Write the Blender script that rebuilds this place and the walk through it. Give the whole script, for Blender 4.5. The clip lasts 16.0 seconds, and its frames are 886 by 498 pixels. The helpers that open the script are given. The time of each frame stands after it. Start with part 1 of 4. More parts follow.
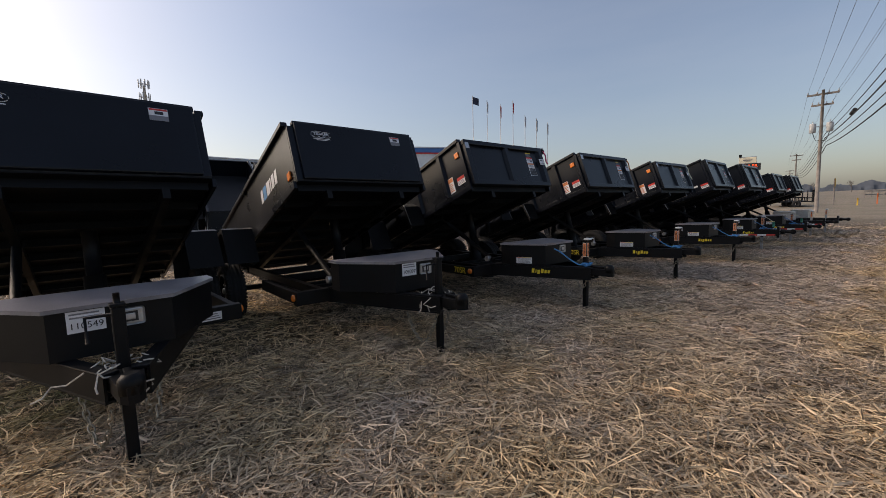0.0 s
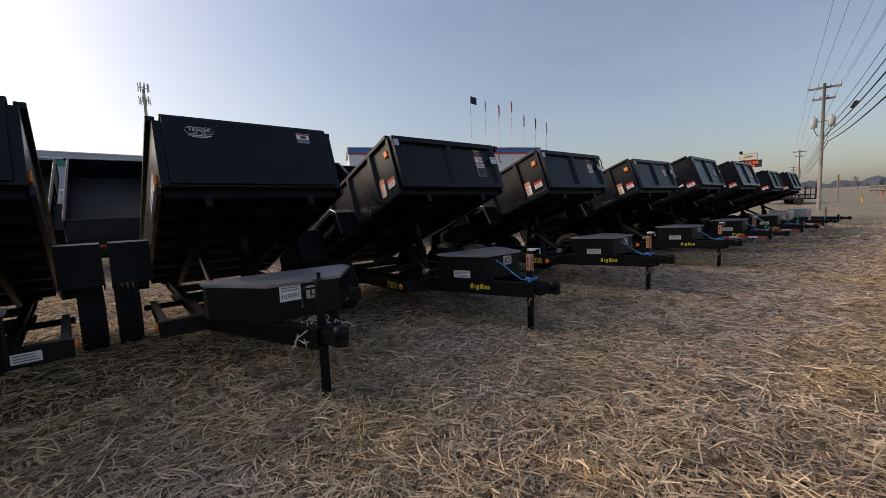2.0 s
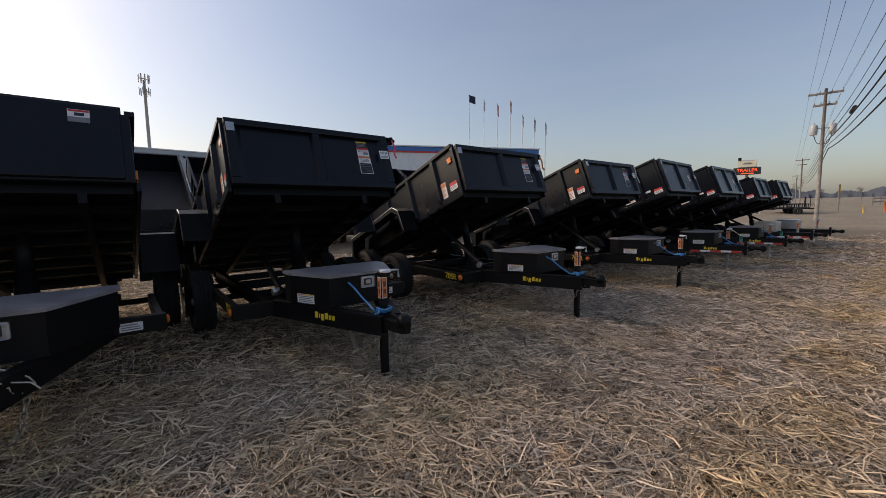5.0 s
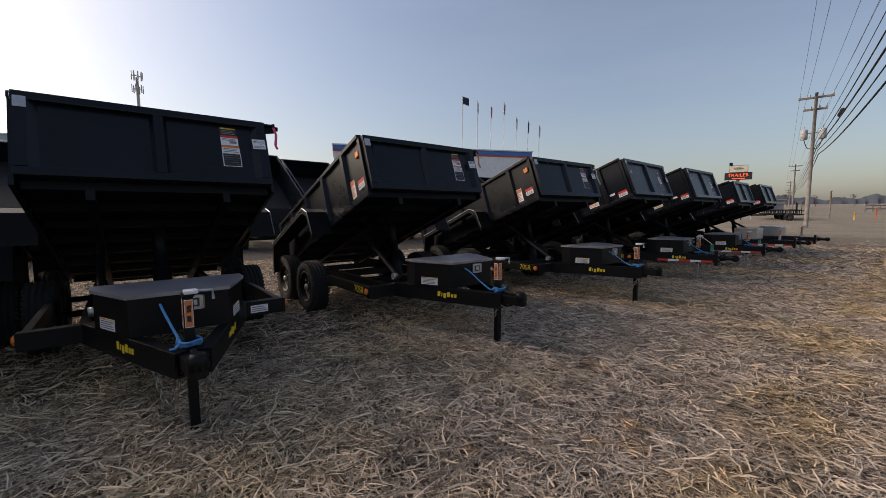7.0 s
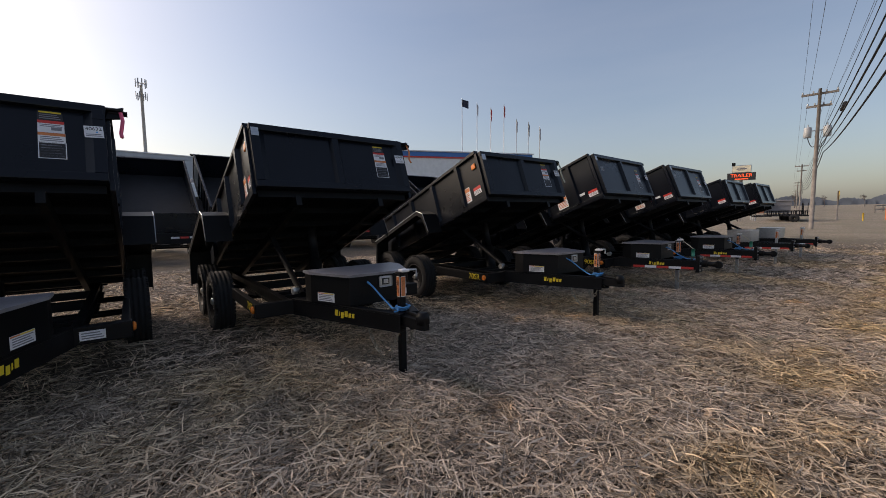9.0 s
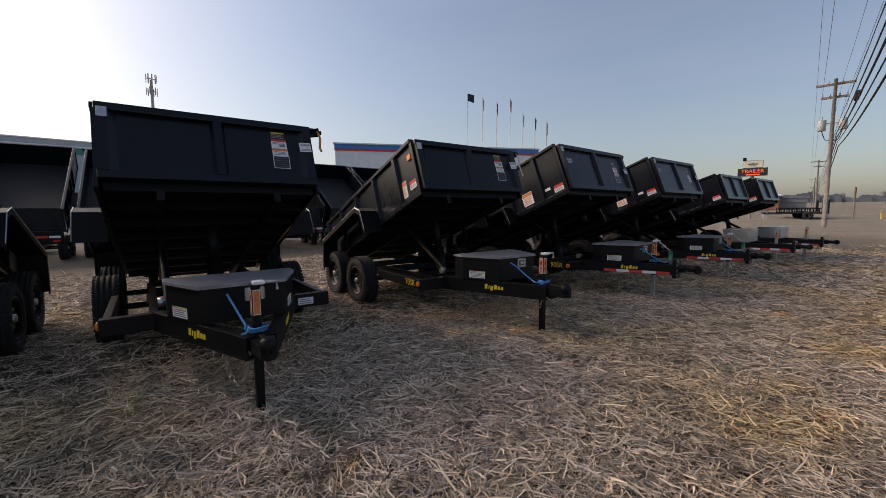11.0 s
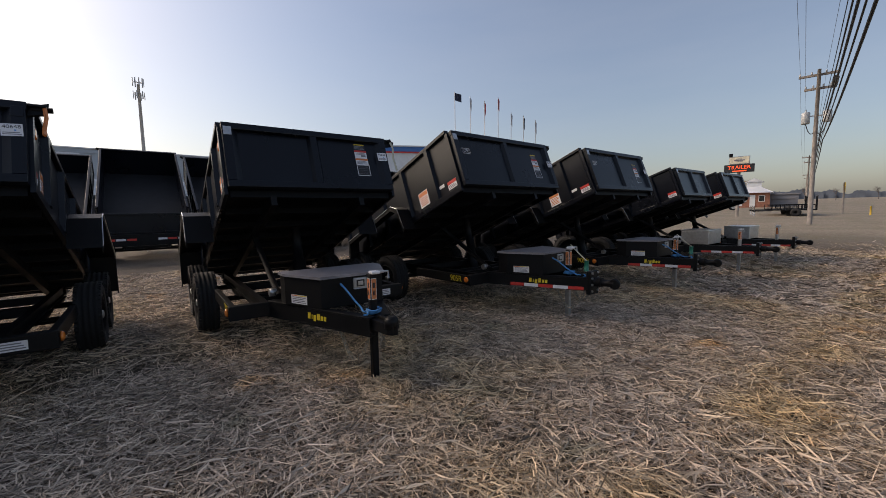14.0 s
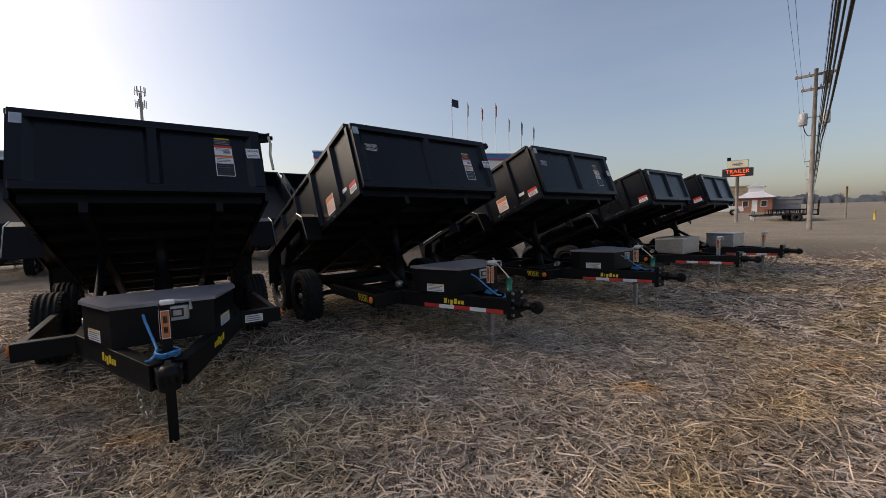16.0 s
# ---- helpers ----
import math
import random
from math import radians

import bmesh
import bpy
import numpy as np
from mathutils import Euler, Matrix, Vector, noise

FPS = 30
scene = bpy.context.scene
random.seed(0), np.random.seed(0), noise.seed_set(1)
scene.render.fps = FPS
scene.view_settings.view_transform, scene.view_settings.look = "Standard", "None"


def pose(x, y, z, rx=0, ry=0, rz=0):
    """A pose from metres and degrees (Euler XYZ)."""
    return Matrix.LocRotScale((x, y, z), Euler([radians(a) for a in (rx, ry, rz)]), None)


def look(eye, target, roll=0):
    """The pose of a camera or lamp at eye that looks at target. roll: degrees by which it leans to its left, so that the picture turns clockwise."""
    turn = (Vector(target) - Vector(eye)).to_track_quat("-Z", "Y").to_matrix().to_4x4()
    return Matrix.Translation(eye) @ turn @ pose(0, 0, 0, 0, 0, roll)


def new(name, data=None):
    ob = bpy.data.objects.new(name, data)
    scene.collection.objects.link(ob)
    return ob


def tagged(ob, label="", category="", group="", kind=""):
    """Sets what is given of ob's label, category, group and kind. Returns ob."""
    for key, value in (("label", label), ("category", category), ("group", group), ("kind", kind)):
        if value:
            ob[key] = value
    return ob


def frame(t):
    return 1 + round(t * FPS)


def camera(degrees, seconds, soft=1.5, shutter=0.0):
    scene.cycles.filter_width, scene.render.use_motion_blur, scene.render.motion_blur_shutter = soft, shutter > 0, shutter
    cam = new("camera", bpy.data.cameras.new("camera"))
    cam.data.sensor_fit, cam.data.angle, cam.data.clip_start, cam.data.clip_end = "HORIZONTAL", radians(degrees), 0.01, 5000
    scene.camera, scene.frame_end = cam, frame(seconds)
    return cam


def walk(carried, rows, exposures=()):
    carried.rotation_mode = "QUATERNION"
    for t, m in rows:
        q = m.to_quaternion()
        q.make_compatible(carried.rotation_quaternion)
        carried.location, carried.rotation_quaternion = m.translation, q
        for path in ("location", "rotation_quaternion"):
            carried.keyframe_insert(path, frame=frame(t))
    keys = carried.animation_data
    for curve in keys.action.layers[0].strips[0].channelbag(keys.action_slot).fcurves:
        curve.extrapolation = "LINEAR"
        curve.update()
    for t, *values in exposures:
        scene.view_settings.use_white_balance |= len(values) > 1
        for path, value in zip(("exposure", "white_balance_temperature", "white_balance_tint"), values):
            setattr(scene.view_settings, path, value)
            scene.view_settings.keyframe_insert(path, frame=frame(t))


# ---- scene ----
cam = camera(97.0, 16.0, soft=0.7)
# seconds, x, y, z, yaw, pitch, roll
ROWS = [
    (0.0, -0.389, 0.164, 1.245, -4.15, -5.65, 1.78),
    (0.5, -0.106, 0.309, 1.249, -3.77, -5.82, 2.01),
    (1.0, 0.089, 0.441, 1.256, -3.74, -6.03, 2.13),
    (1.5, 0.292, 0.616, 1.268, -3.80, -6.05, 2.16),
    (2.0, 0.480, 0.746, 1.283, -3.74, -5.60, 2.35),
    (2.5, 0.783, 0.886, 1.287, -4.08, -5.18, 2.20),
    (3.0, 1.007, 1.003, 1.301, -3.97, -5.20, 1.66),
    (3.5, 1.217, 1.183, 1.293, -3.73, -5.46, 1.47),
    (4.0, 1.410, 1.324, 1.314, -3.63, -5.69, 1.17),
    (6.5, 2.639, 2.098, 1.306, -3.19, -5.59, 0.59),
    (7.0, 2.879, 2.268, 1.308, -3.71, -5.39, 0.15),
    (7.5, 3.087, 2.474, 1.303, -4.33, -5.29, 0.20),
    (8.0, 3.296, 2.628, 1.302, -4.38, -5.00, 0.76),
    (8.5, 3.584, 2.761, 1.301, -3.61, -4.55, 0.74),
    (9.0, 3.819, 2.905, 1.283, -2.98, -4.83, 0.58),
    (11.5, 5.006, 3.654, 1.298, -1.30, -5.51, 0.56),
    (12.0, 5.260, 3.822, 1.298, -1.41, -5.58, 1.12),
    (12.5, 5.533, 3.996, 1.307, -1.08, -5.49, 0.87),
    (13.0, 5.789, 4.190, 1.289, -1.34, -5.51, 0.90),
    (13.5, 6.023, 4.364, 1.305, -1.85, -5.67, 0.88),
    (14.0, 6.334, 4.513, 1.299, -1.98, -5.29, 1.10),
    (14.5, 6.600, 4.674, 1.298, -1.66, -4.58, 0.90),
    (15.0, 6.845, 4.905, 1.278, -1.47, -4.31, 1.07),
    (15.5, 7.100, 5.076, 1.287, -1.51, -4.24, 1.37),
    (16.0, 7.409, 5.242, 1.289, -1.48, -4.35, 1.35),
]
walk(cam, [(t, pose(x, y, z, 90 + pitch, roll, yaw)) for t, x, y, z, yaw, pitch, roll in ROWS])

# ---- world, sun ----
SUN_AZ, SUN_EL = -71.0, 32.0   # degrees right of +y, degrees above the horizon
world = bpy.data.worlds.new("world")
scene.world = world
world.use_nodes = True
wn = world.node_tree.nodes
sky = wn.new("ShaderNodeTexSky")
sky.sky_type = "NISHITA"
sky.sun_disc = False
sky.sun_elevation, sky.sun_rotation = radians(SUN_EL), radians(SUN_AZ)
sky.air_density, sky.dust_density, sky.ozone_density = 1.15, 2.6, 2.2
wn["Background"].inputs["Strength"].default_value = 0.1
tc, mp, cl, cr, mx = (wn.new(k) for k in ("ShaderNodeTexCoord", "ShaderNodeMapping", "ShaderNodeTexNoise", "ShaderNodeMapRange", "ShaderNodeMix"))
mp.inputs["Scale"].default_value = (1.2, 2.2, 7.0)
cl.inputs["Scale"].default_value, cl.inputs["Detail"].default_value, cl.inputs["Roughness"].default_value = 1.6, 6, 0.55
cr.inputs[1].default_value, cr.inputs[2].default_value, cr.inputs[3].default_value, cr.inputs[4].default_value = 0.25, 0.8, 0.06, 0.16
mx.data_type, mx.blend_type = "RGBA", "MIX"
mx.inputs[7].default_value = (4.6, 4.8, 5.2, 1)      # thin high cloud over the whole sky
join = world.node_tree.links.new
join(tc.outputs["Generated"], mp.inputs["Vector"])
join(mp.outputs[0], cl.inputs["Vector"])
join(cl.outputs[0], cr.inputs[0])
join(cr.outputs[0], mx.inputs[0])
join(sky.outputs[0], mx.inputs[6])
join(mx.outputs[2], wn["Background"].inputs["Color"])
sun = new("sun", bpy.data.lights.new("sun", "SUN"))
sun.data.energy, sun.data.angle, sun.data.color = 1.5, radians(30), (1.0, 0.87, 0.72)
sun.matrix_world = look((0, 0, 0), (-math.sin(radians(SUN_AZ)), -math.cos(radians(SUN_AZ)), -math.tan(radians(SUN_EL))))
scene.view_settings.exposure = 0.51
scene.view_settings.use_white_balance = True
scene.view_settings.white_balance_temperature, scene.view_settings.white_balance_tint = 6930, 16


# ---- materials ----
def material(name, base, rough=0.5, metal=0.0, vary=0.25, scale=8.0, bump=0.0, fine=60.0, second=None, per=None, spec=0.5):
    """Paint, metal, rubber and so on: two scales of variation and a fine relief."""
    m = bpy.data.materials.new(name)
    m.use_nodes = True
    n, link = m.node_tree.nodes, m.node_tree.links.new
    b = n["Principled BSDF"]
    b.inputs["Metallic"].default_value = metal
    b.inputs["Specular IOR Level"].default_value = spec
    co = n.new("ShaderNodeTexCoord")
    big, small = n.new("ShaderNodeTexNoise"), n.new("ShaderNodeTexNoise")
    big.inputs["Scale"].default_value, big.inputs["Detail"].default_value = scale, 5
    small.inputs["Scale"].default_value, small.inputs["Detail"].default_value = fine, 3
    for t in (big, small):
        link(co.outputs["Object"], t.inputs["Vector"])
    mix = n.new("ShaderNodeMix")
    mix.data_type = "RGBA"
    dark = [c * (1 - vary) for c in base]
    light = second or [min(1, c * (1 + vary)) for c in base]
    mix.inputs[6].default_value, mix.inputs[7].default_value = (*dark, 1), (*light, 1)
    add = n.new("ShaderNodeMath")
    add.operation = "MULTIPLY_ADD"
    add.inputs[1].default_value = 0.35
    link(small.outputs[0], add.inputs[0])
    ramp = n.new("ShaderNodeMapRange")
    ramp.inputs[1].default_value, ramp.inputs[2].default_value = 0.35, 0.65
    link(big.outputs[0], ramp.inputs[0])
    sc = n.new("ShaderNodeMath")
    sc.operation = "MULTIPLY"
    sc.inputs[1].default_value = 0.65
    link(ramp.outputs[0], sc.inputs[0])
    link(sc.outputs[0], add.inputs[2])
    link(add.outputs[0], mix.inputs[0])
    out = mix.outputs[2]
    if per:
        src = n.new("ShaderNodeNewGeometry").outputs["Random Per Island"] if per == "island" else n.new("ShaderNodeObjectInfo").outputs["Random"]
        hsv = n.new("ShaderNodeHueSaturation")
        mr = n.new("ShaderNodeMapRange")
        mr.inputs[3].default_value, mr.inputs[4].default_value = 0.6, 1.35
        link(src, mr.inputs[0])
        link(mr.outputs[0], hsv.inputs["Value"])
        link(out, hsv.inputs["Color"])
        out = hsv.outputs[0]
    link(out, b.inputs["Base Color"])
    rr = n.new("ShaderNodeMapRange")
    rr.inputs[3].default_value, rr.inputs[4].default_value = max(0.03, rough - 0.1), min(1, rough + 0.12)
    link(big.outputs[0], rr.inputs[0])
    link(rr.outputs[0], b.inputs["Roughness"])
    if bump:
        bp = n.new("ShaderNodeBump")
        bp.inputs["Strength"].default_value, bp.inputs["Distance"].default_value = bump, 0.004
        link(small.outputs[0], bp.inputs["Height"])
        link(bp.outputs[0], b.inputs["Normal"])
    return m


BLACK = material("black_trailer_paint", (0.0042, 0.0045, 0.0055), 0.48, 0, 0.3, 3, 0.08, 90, spec=0.2)
BEDPAINT = material("black_bed_paint", (0.0035, 0.0052, 0.0095), 0.29, 0, 0.25, 2, 0.1, 40, spec=0.28)
INNER = material("worn_bed_floor", (0.016, 0.016, 0.018), 0.6, 0, 0.5, 5, 0.15, 30, spec=0.3)
# black lids: the pale grey base carries the sky's reflection
LIDSHEEN = material("lid_paint_with_sky_sheen", (0.23, 0.22, 0.235), 0.32, 0, 0.3, 6, 0.12, 160)
RUBBER = material("tyre_rubber", (0.011, 0.011, 0.012), 0.85, 0, 0.35, 14, 0.4, 120)
RIM = material("black_rim_paint", (0.008, 0.008, 0.009), 0.5, 0, 0.2, 10, spec=0.2)
STEEL = material("galvanised_steel", (0.45, 0.46, 0.47), 0.4, 0.9, 0.25, 14, 0.1)
CHAINM = material("zinc_chain", (0.38, 0.34, 0.27), 0.45, 0.8, 0.35, 30)
TREAD = material("aluminium_tread_plate", (0.55, 0.56, 0.57), 0.35, 0.9, 0.15, 20, 0.2, 90)
WHITE = material("white_label", (0.72, 0.72, 0.74), 0.5, 0, 0.06, 20)
WHITEP = material("white_paint", (0.72, 0.73, 0.74), 0.4, 0, 0.08, 1.5)
GREYPRINT = material("grey_print", (0.2, 0.2, 0.22), 0.6, 0, 0.1, 40)
INK = material("black_print", (0.02, 0.02, 0.022), 0.5, 0, 0.1, 40)
ORANGE = material("orange_print", (0.62, 0.2, 0.06), 0.5, 0, 0.1, 20)
REDP = material("red_reflective_tape", (0.55, 0.04, 0.03), 0.4, 0, 0.15, 30)
YELLOW = material("yellow_decal", (0.75, 0.55, 0.03), 0.45, 0, 0.08, 20)
BLUEP = material("blue_cable_sheath", (0.05, 0.24, 0.52), 0.45, 0, 0.15, 20)
GREENP = material("green_plug", (0.02, 0.2, 0.13), 0.45, 0, 0.15, 20)
AMBER = material("amber_lens", (0.75, 0.2, 0.03), 0.2, 0, 0.15, 20)
REDLENS = material("red_lens", (0.45, 0.02, 0.02), 0.2, 0, 0.15, 20)
PINK = material("pink_ribbon", (0.75, 0.12, 0.22), 0.7, 0, 0.15, 20)
CREAM = material("pale_ribbon", (0.6, 0.58, 0.45), 0.7, 0, 0.15, 20)
TWINE = material("frayed_twine", (0.55, 0.5, 0.43), 0.9, 0, 0.2, 60)
POLEWOOD = material("weathered_pole_wood", (0.24, 0.21, 0.185), 0.85, 0, 0.35, 3, 0.5, 40)
CABLE = material("black_cable_sheath", (0.015, 0.015, 0.016), 0.6, 0, 0.2, 4)
WIRE = material("grey_wire", (0.09, 0.09, 0.1), 0.5, 0.4, 0.2, 4)
CERAMIC = material("grey_transformer_paint", (0.42, 0.43, 0.43), 0.4, 0, 0.1, 5)
BRICK = material("red_brick_wall", (0.3, 0.13, 0.085), 0.85, 0, 0.25, 3, 0.3, 30)
TANWALL = material("tan_siding", (0.4, 0.31, 0.2), 0.8, 0, 0.15, 1)
GREYWALL = material("blue_grey_metal_siding", (0.36, 0.4, 0.45), 0.5, 0, 0.08, 0.6)
BLUEBAND = material("blue_fascia", (0.05, 0.17, 0.46), 0.5, 0, 0.1, 0.8)
GREENBAND = material("green_fascia", (0.02, 0.22, 0.15), 0.5, 0, 0.1, 0.8)
ROOFM = material("pale_metal_roof", (0.66, 0.67, 0.69), 0.45, 0.1, 0.1, 0.5)
GLASS = material("dark_window_glass", (0.025, 0.03, 0.035), 0.08, 0, 0.2, 2)
TREEM = material("bare_twigs", (0.12, 0.1, 0.09), 0.9, 0, 0.3, 2)
# blue-grey base colour stands in for distance haze over the bare woods
FARWOOD = material("hazed_far_woods", (0.11, 0.13, 0.165), 0.95, 0, 0.3, 0.2)
ASPHALT = material("worn_asphalt", (0.1, 0.1, 0.105), 0.9, 0, 0.3, 0.7, 0.4, 40)
NAVYFLAG = material("dark_flag_cloth", (0.02, 0.025, 0.05), 0.85, 0, 0.2, 3)
REDFLAG = material("red_flag_cloth", (0.4, 0.04, 0.05), 0.85, 0, 0.2, 3)
PALEFLAG = material("pale_flag_cloth", (0.45, 0.47, 0.52), 0.85, 0, 0.2, 3)
SAFETY = material("safety_yellow_paint", (0.75, 0.48, 0.04), 0.5, 0, 0.1, 4)
SAFETYRED = material("orange_post_paint", (0.7, 0.16, 0.03), 0.5, 0, 0.1, 4)
GLOWRED = bpy.data.materials.new("lit_sign_letters")
GLOWRED.use_nodes = True
GLOWRED.node_tree.nodes["Principled BSDF"].inputs["Emission Color"].default_value = (1.0, 0.1, 0.02, 1)
GLOWRED.node_tree.nodes["Principled BSDF"].inputs["Emission Strength"].default_value = 0.9
GLOWRED.node_tree.nodes["Principled BSDF"].inputs["Base Color"].default_value = (0.5, 0.05, 0.02, 1)
SIGNFACE = material("cream_sign_face", (0.72, 0.66, 0.5), 0.4, 0, 0.06, 3)


GREEN = (-2.95, 2.95, 0.0)   # a patch of living grass
ROW = 35.3         # heading of the row of trailers, degrees from +x
TRACK = -0.64        # where the worn wheel track runs, across the row


def straw_material(name, ground):
    """Dry cut grass: grey and golden patches, a wheel track, sparse green."""
    m = bpy.data.materials.new(name)
    m.use_nodes = True
    n, link = m.node_tree.nodes, m.node_tree.links.new
    b = n["Principled BSDF"]
    b.inputs["Roughness"].default_value = 0.75
    b.inputs["Specular IOR Level"].default_value = 0.25
    geo = n.new("ShaderNodeNewGeometry")

    def noise_at(scale, detail, lo, hi):
        t = n.new("ShaderNodeTexNoise")
        t.inputs["Scale"].default_value, t.inputs["Detail"].default_value = scale, detail
        link(geo.outputs["Position"], t.inputs["Vector"])
        r = n.new("ShaderNodeMapRange")
        r.inputs[1].default_value, r.inputs[2].default_value = lo, hi
        link(t.outputs[0], r.inputs[0])
        return r.outputs[0]

    def mix(fac, a, c):
        x = n.new("ShaderNodeMix")
        x.data_type = "RGBA"
        link(fac, x.inputs[0])
        for slot, v in ((6, a), (7, c)):
            if isinstance(v, tuple):
                x.inputs[slot].default_value = (*v, 1)
            else:
                link(v, x.inputs[slot])
        return x.outputs[2]
    # ground takes a darker straw colour: shade beneath the loose straws, painted in
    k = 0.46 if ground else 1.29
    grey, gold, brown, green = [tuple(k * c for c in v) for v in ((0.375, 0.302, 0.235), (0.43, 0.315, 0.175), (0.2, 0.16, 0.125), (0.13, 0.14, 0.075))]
    col = mix(noise_at(0.55, 5, 0.46, 0.75), grey, gold)
    dot = n.new("ShaderNodeVectorMath")
    dot.operation = "DOT_PRODUCT"
    dot.inputs[1].default_value = (math.sin(radians(ROW)), -math.cos(radians(ROW)), 0)
    link(geo.outputs["Position"], dot.inputs[0])
    band = n.new("ShaderNodeMapRange")
    band.interpolation_type = "SMOOTHSTEP"
    off = n.new("ShaderNodeMath")
    off.operation = "SUBTRACT"
    off.inputs[1].default_value = TRACK
    link(dot.outputs["Value"], off.inputs[0])
    ab = n.new("ShaderNodeMath")
    ab.operation = "ABSOLUTE"
    link(off.outputs[0], ab.inputs[0])
    band.inputs[1].default_value, band.inputs[2].default_value, band.inputs[3].default_value, band.inputs[4].default_value = 0.1, 0.4, 0.85, 0.0
    link(ab.outputs[0], band.inputs[0])
    worn = n.new("ShaderNodeMath")
    worn.operation = "MULTIPLY"
    link(band.outputs[0], worn.inputs[0])
    link(noise_at(1.1, 4, 0.35, 0.6), worn.inputs[1])
    col = mix(worn.outputs[0], col, tuple(k * c for c in (0.4, 0.29, 0.16)))
    # golden straw, thick near the row's first trailers and in scattered clumps
    run = n.new("ShaderNodeVectorMath")
    run.operation = "DOT_PRODUCT"
    run.inputs[1].default_value = (math.cos(radians(ROW)), math.sin(radians(ROW)), 0)
    link(geo.outputs["Position"], run.inputs[0])
    early = n.new("ShaderNodeMapRange")
    early.inputs[1].default_value, early.inputs[2].default_value, early.inputs[3].default_value, early.inputs[4].default_value = 1.5, 5.5, 0.8, 0.0
    link(run.outputs["Value"], early.inputs[0])
    first = n.new("ShaderNodeMath")
    first.operation = "MULTIPLY"
    link(early.outputs[0], first.inputs[0])
    link(noise_at(0.9, 4, 0.36, 0.52), first.inputs[1])
    col = mix(first.outputs[0], col, gold)
    col = mix(noise_at(1.3, 3, 0.66, 0.74), col, tuple(k * c for c in (0.5, 0.31, 0.15)))
    col = mix(noise_at(2.3, 4, 0.5, 0.75), col, brown)
    col = mix(noise_at(0.8, 3, 0.66, 0.78), col, green)
    gd = n.new("ShaderNodeVectorMath")
    gd.operation = "DISTANCE"
    gd.inputs[1].default_value = GREEN
    link(geo.outputs["Position"], gd.inputs[0])
    gm = n.new("ShaderNodeMapRange")
    gm.inputs[1].default_value, gm.inputs[2].default_value, gm.inputs[3].default_value, gm.inputs[4].default_value = 0.25, 0.8, 0.75, 0.0
    link(gd.outputs["Value"], gm.inputs[0])
    gf = n.new("ShaderNodeMath")
    gf.operation = "MULTIPLY"
    link(gm.outputs[0], gf.inputs[0])
    link(noise_at(5, 4, 0.35, 0.6), gf.inputs[1])
    col = mix(gf.outputs[0], col, (0.06, 0.1, 0.025))
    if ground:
        # fine dark flecks paint the shaded gaps between straws
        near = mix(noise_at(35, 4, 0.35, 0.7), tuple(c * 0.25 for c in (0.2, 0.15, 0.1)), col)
        # beyond the strewn straw the field is pale mown grass with greener drifts
        away = n.new("ShaderNodeVectorMath")
        away.operation = "DISTANCE"
        away.inputs[1].default_value = (6, 8, 0)
        link(geo.outputs["Position"], away.inputs[0])
        edge = n.new("ShaderNodeMapRange")
        edge.inputs[1].default_value, edge.inputs[2].default_value = 13, 22
        link(away.outputs["Value"], edge.inputs[0])
        mown = mix(noise_at(0.35, 5, 0.45, 0.62), (0.36, 0.31, 0.235), (0.25, 0.24, 0.16))
        mown = mix(noise_at(9, 5, 0.35, 0.7), (0.22, 0.17, 0.12), mown)
        col = mix(edge.outputs[0], near, mown)
        bp = n.new("ShaderNodeBump")
        bp.inputs["Strength"].default_value, bp.inputs["Distance"].default_value = 0.8, 0.02
        link(noise_at(45, 5, 0.2, 0.8), bp.inputs["Height"])
        link(bp.outputs[0], b.inputs["Normal"])
    else:
        hsv = n.new("ShaderNodeHueSaturation")
        mr = n.new("ShaderNodeMapRange")
        mr.inputs[3].default_value, mr.inputs[4].default_value = 0.2, 1.85
        link(geo.outputs["Random Per Island"], mr.inputs[0])
        link(mr.outputs[0], hsv.inputs["Value"])
        link(col, hsv.inputs["Color"])
        col = hsv.outputs[0]
    link(col, b.inputs["Base Color"])
    return m


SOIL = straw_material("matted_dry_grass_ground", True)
STRAW = straw_material("cut_straw", False)


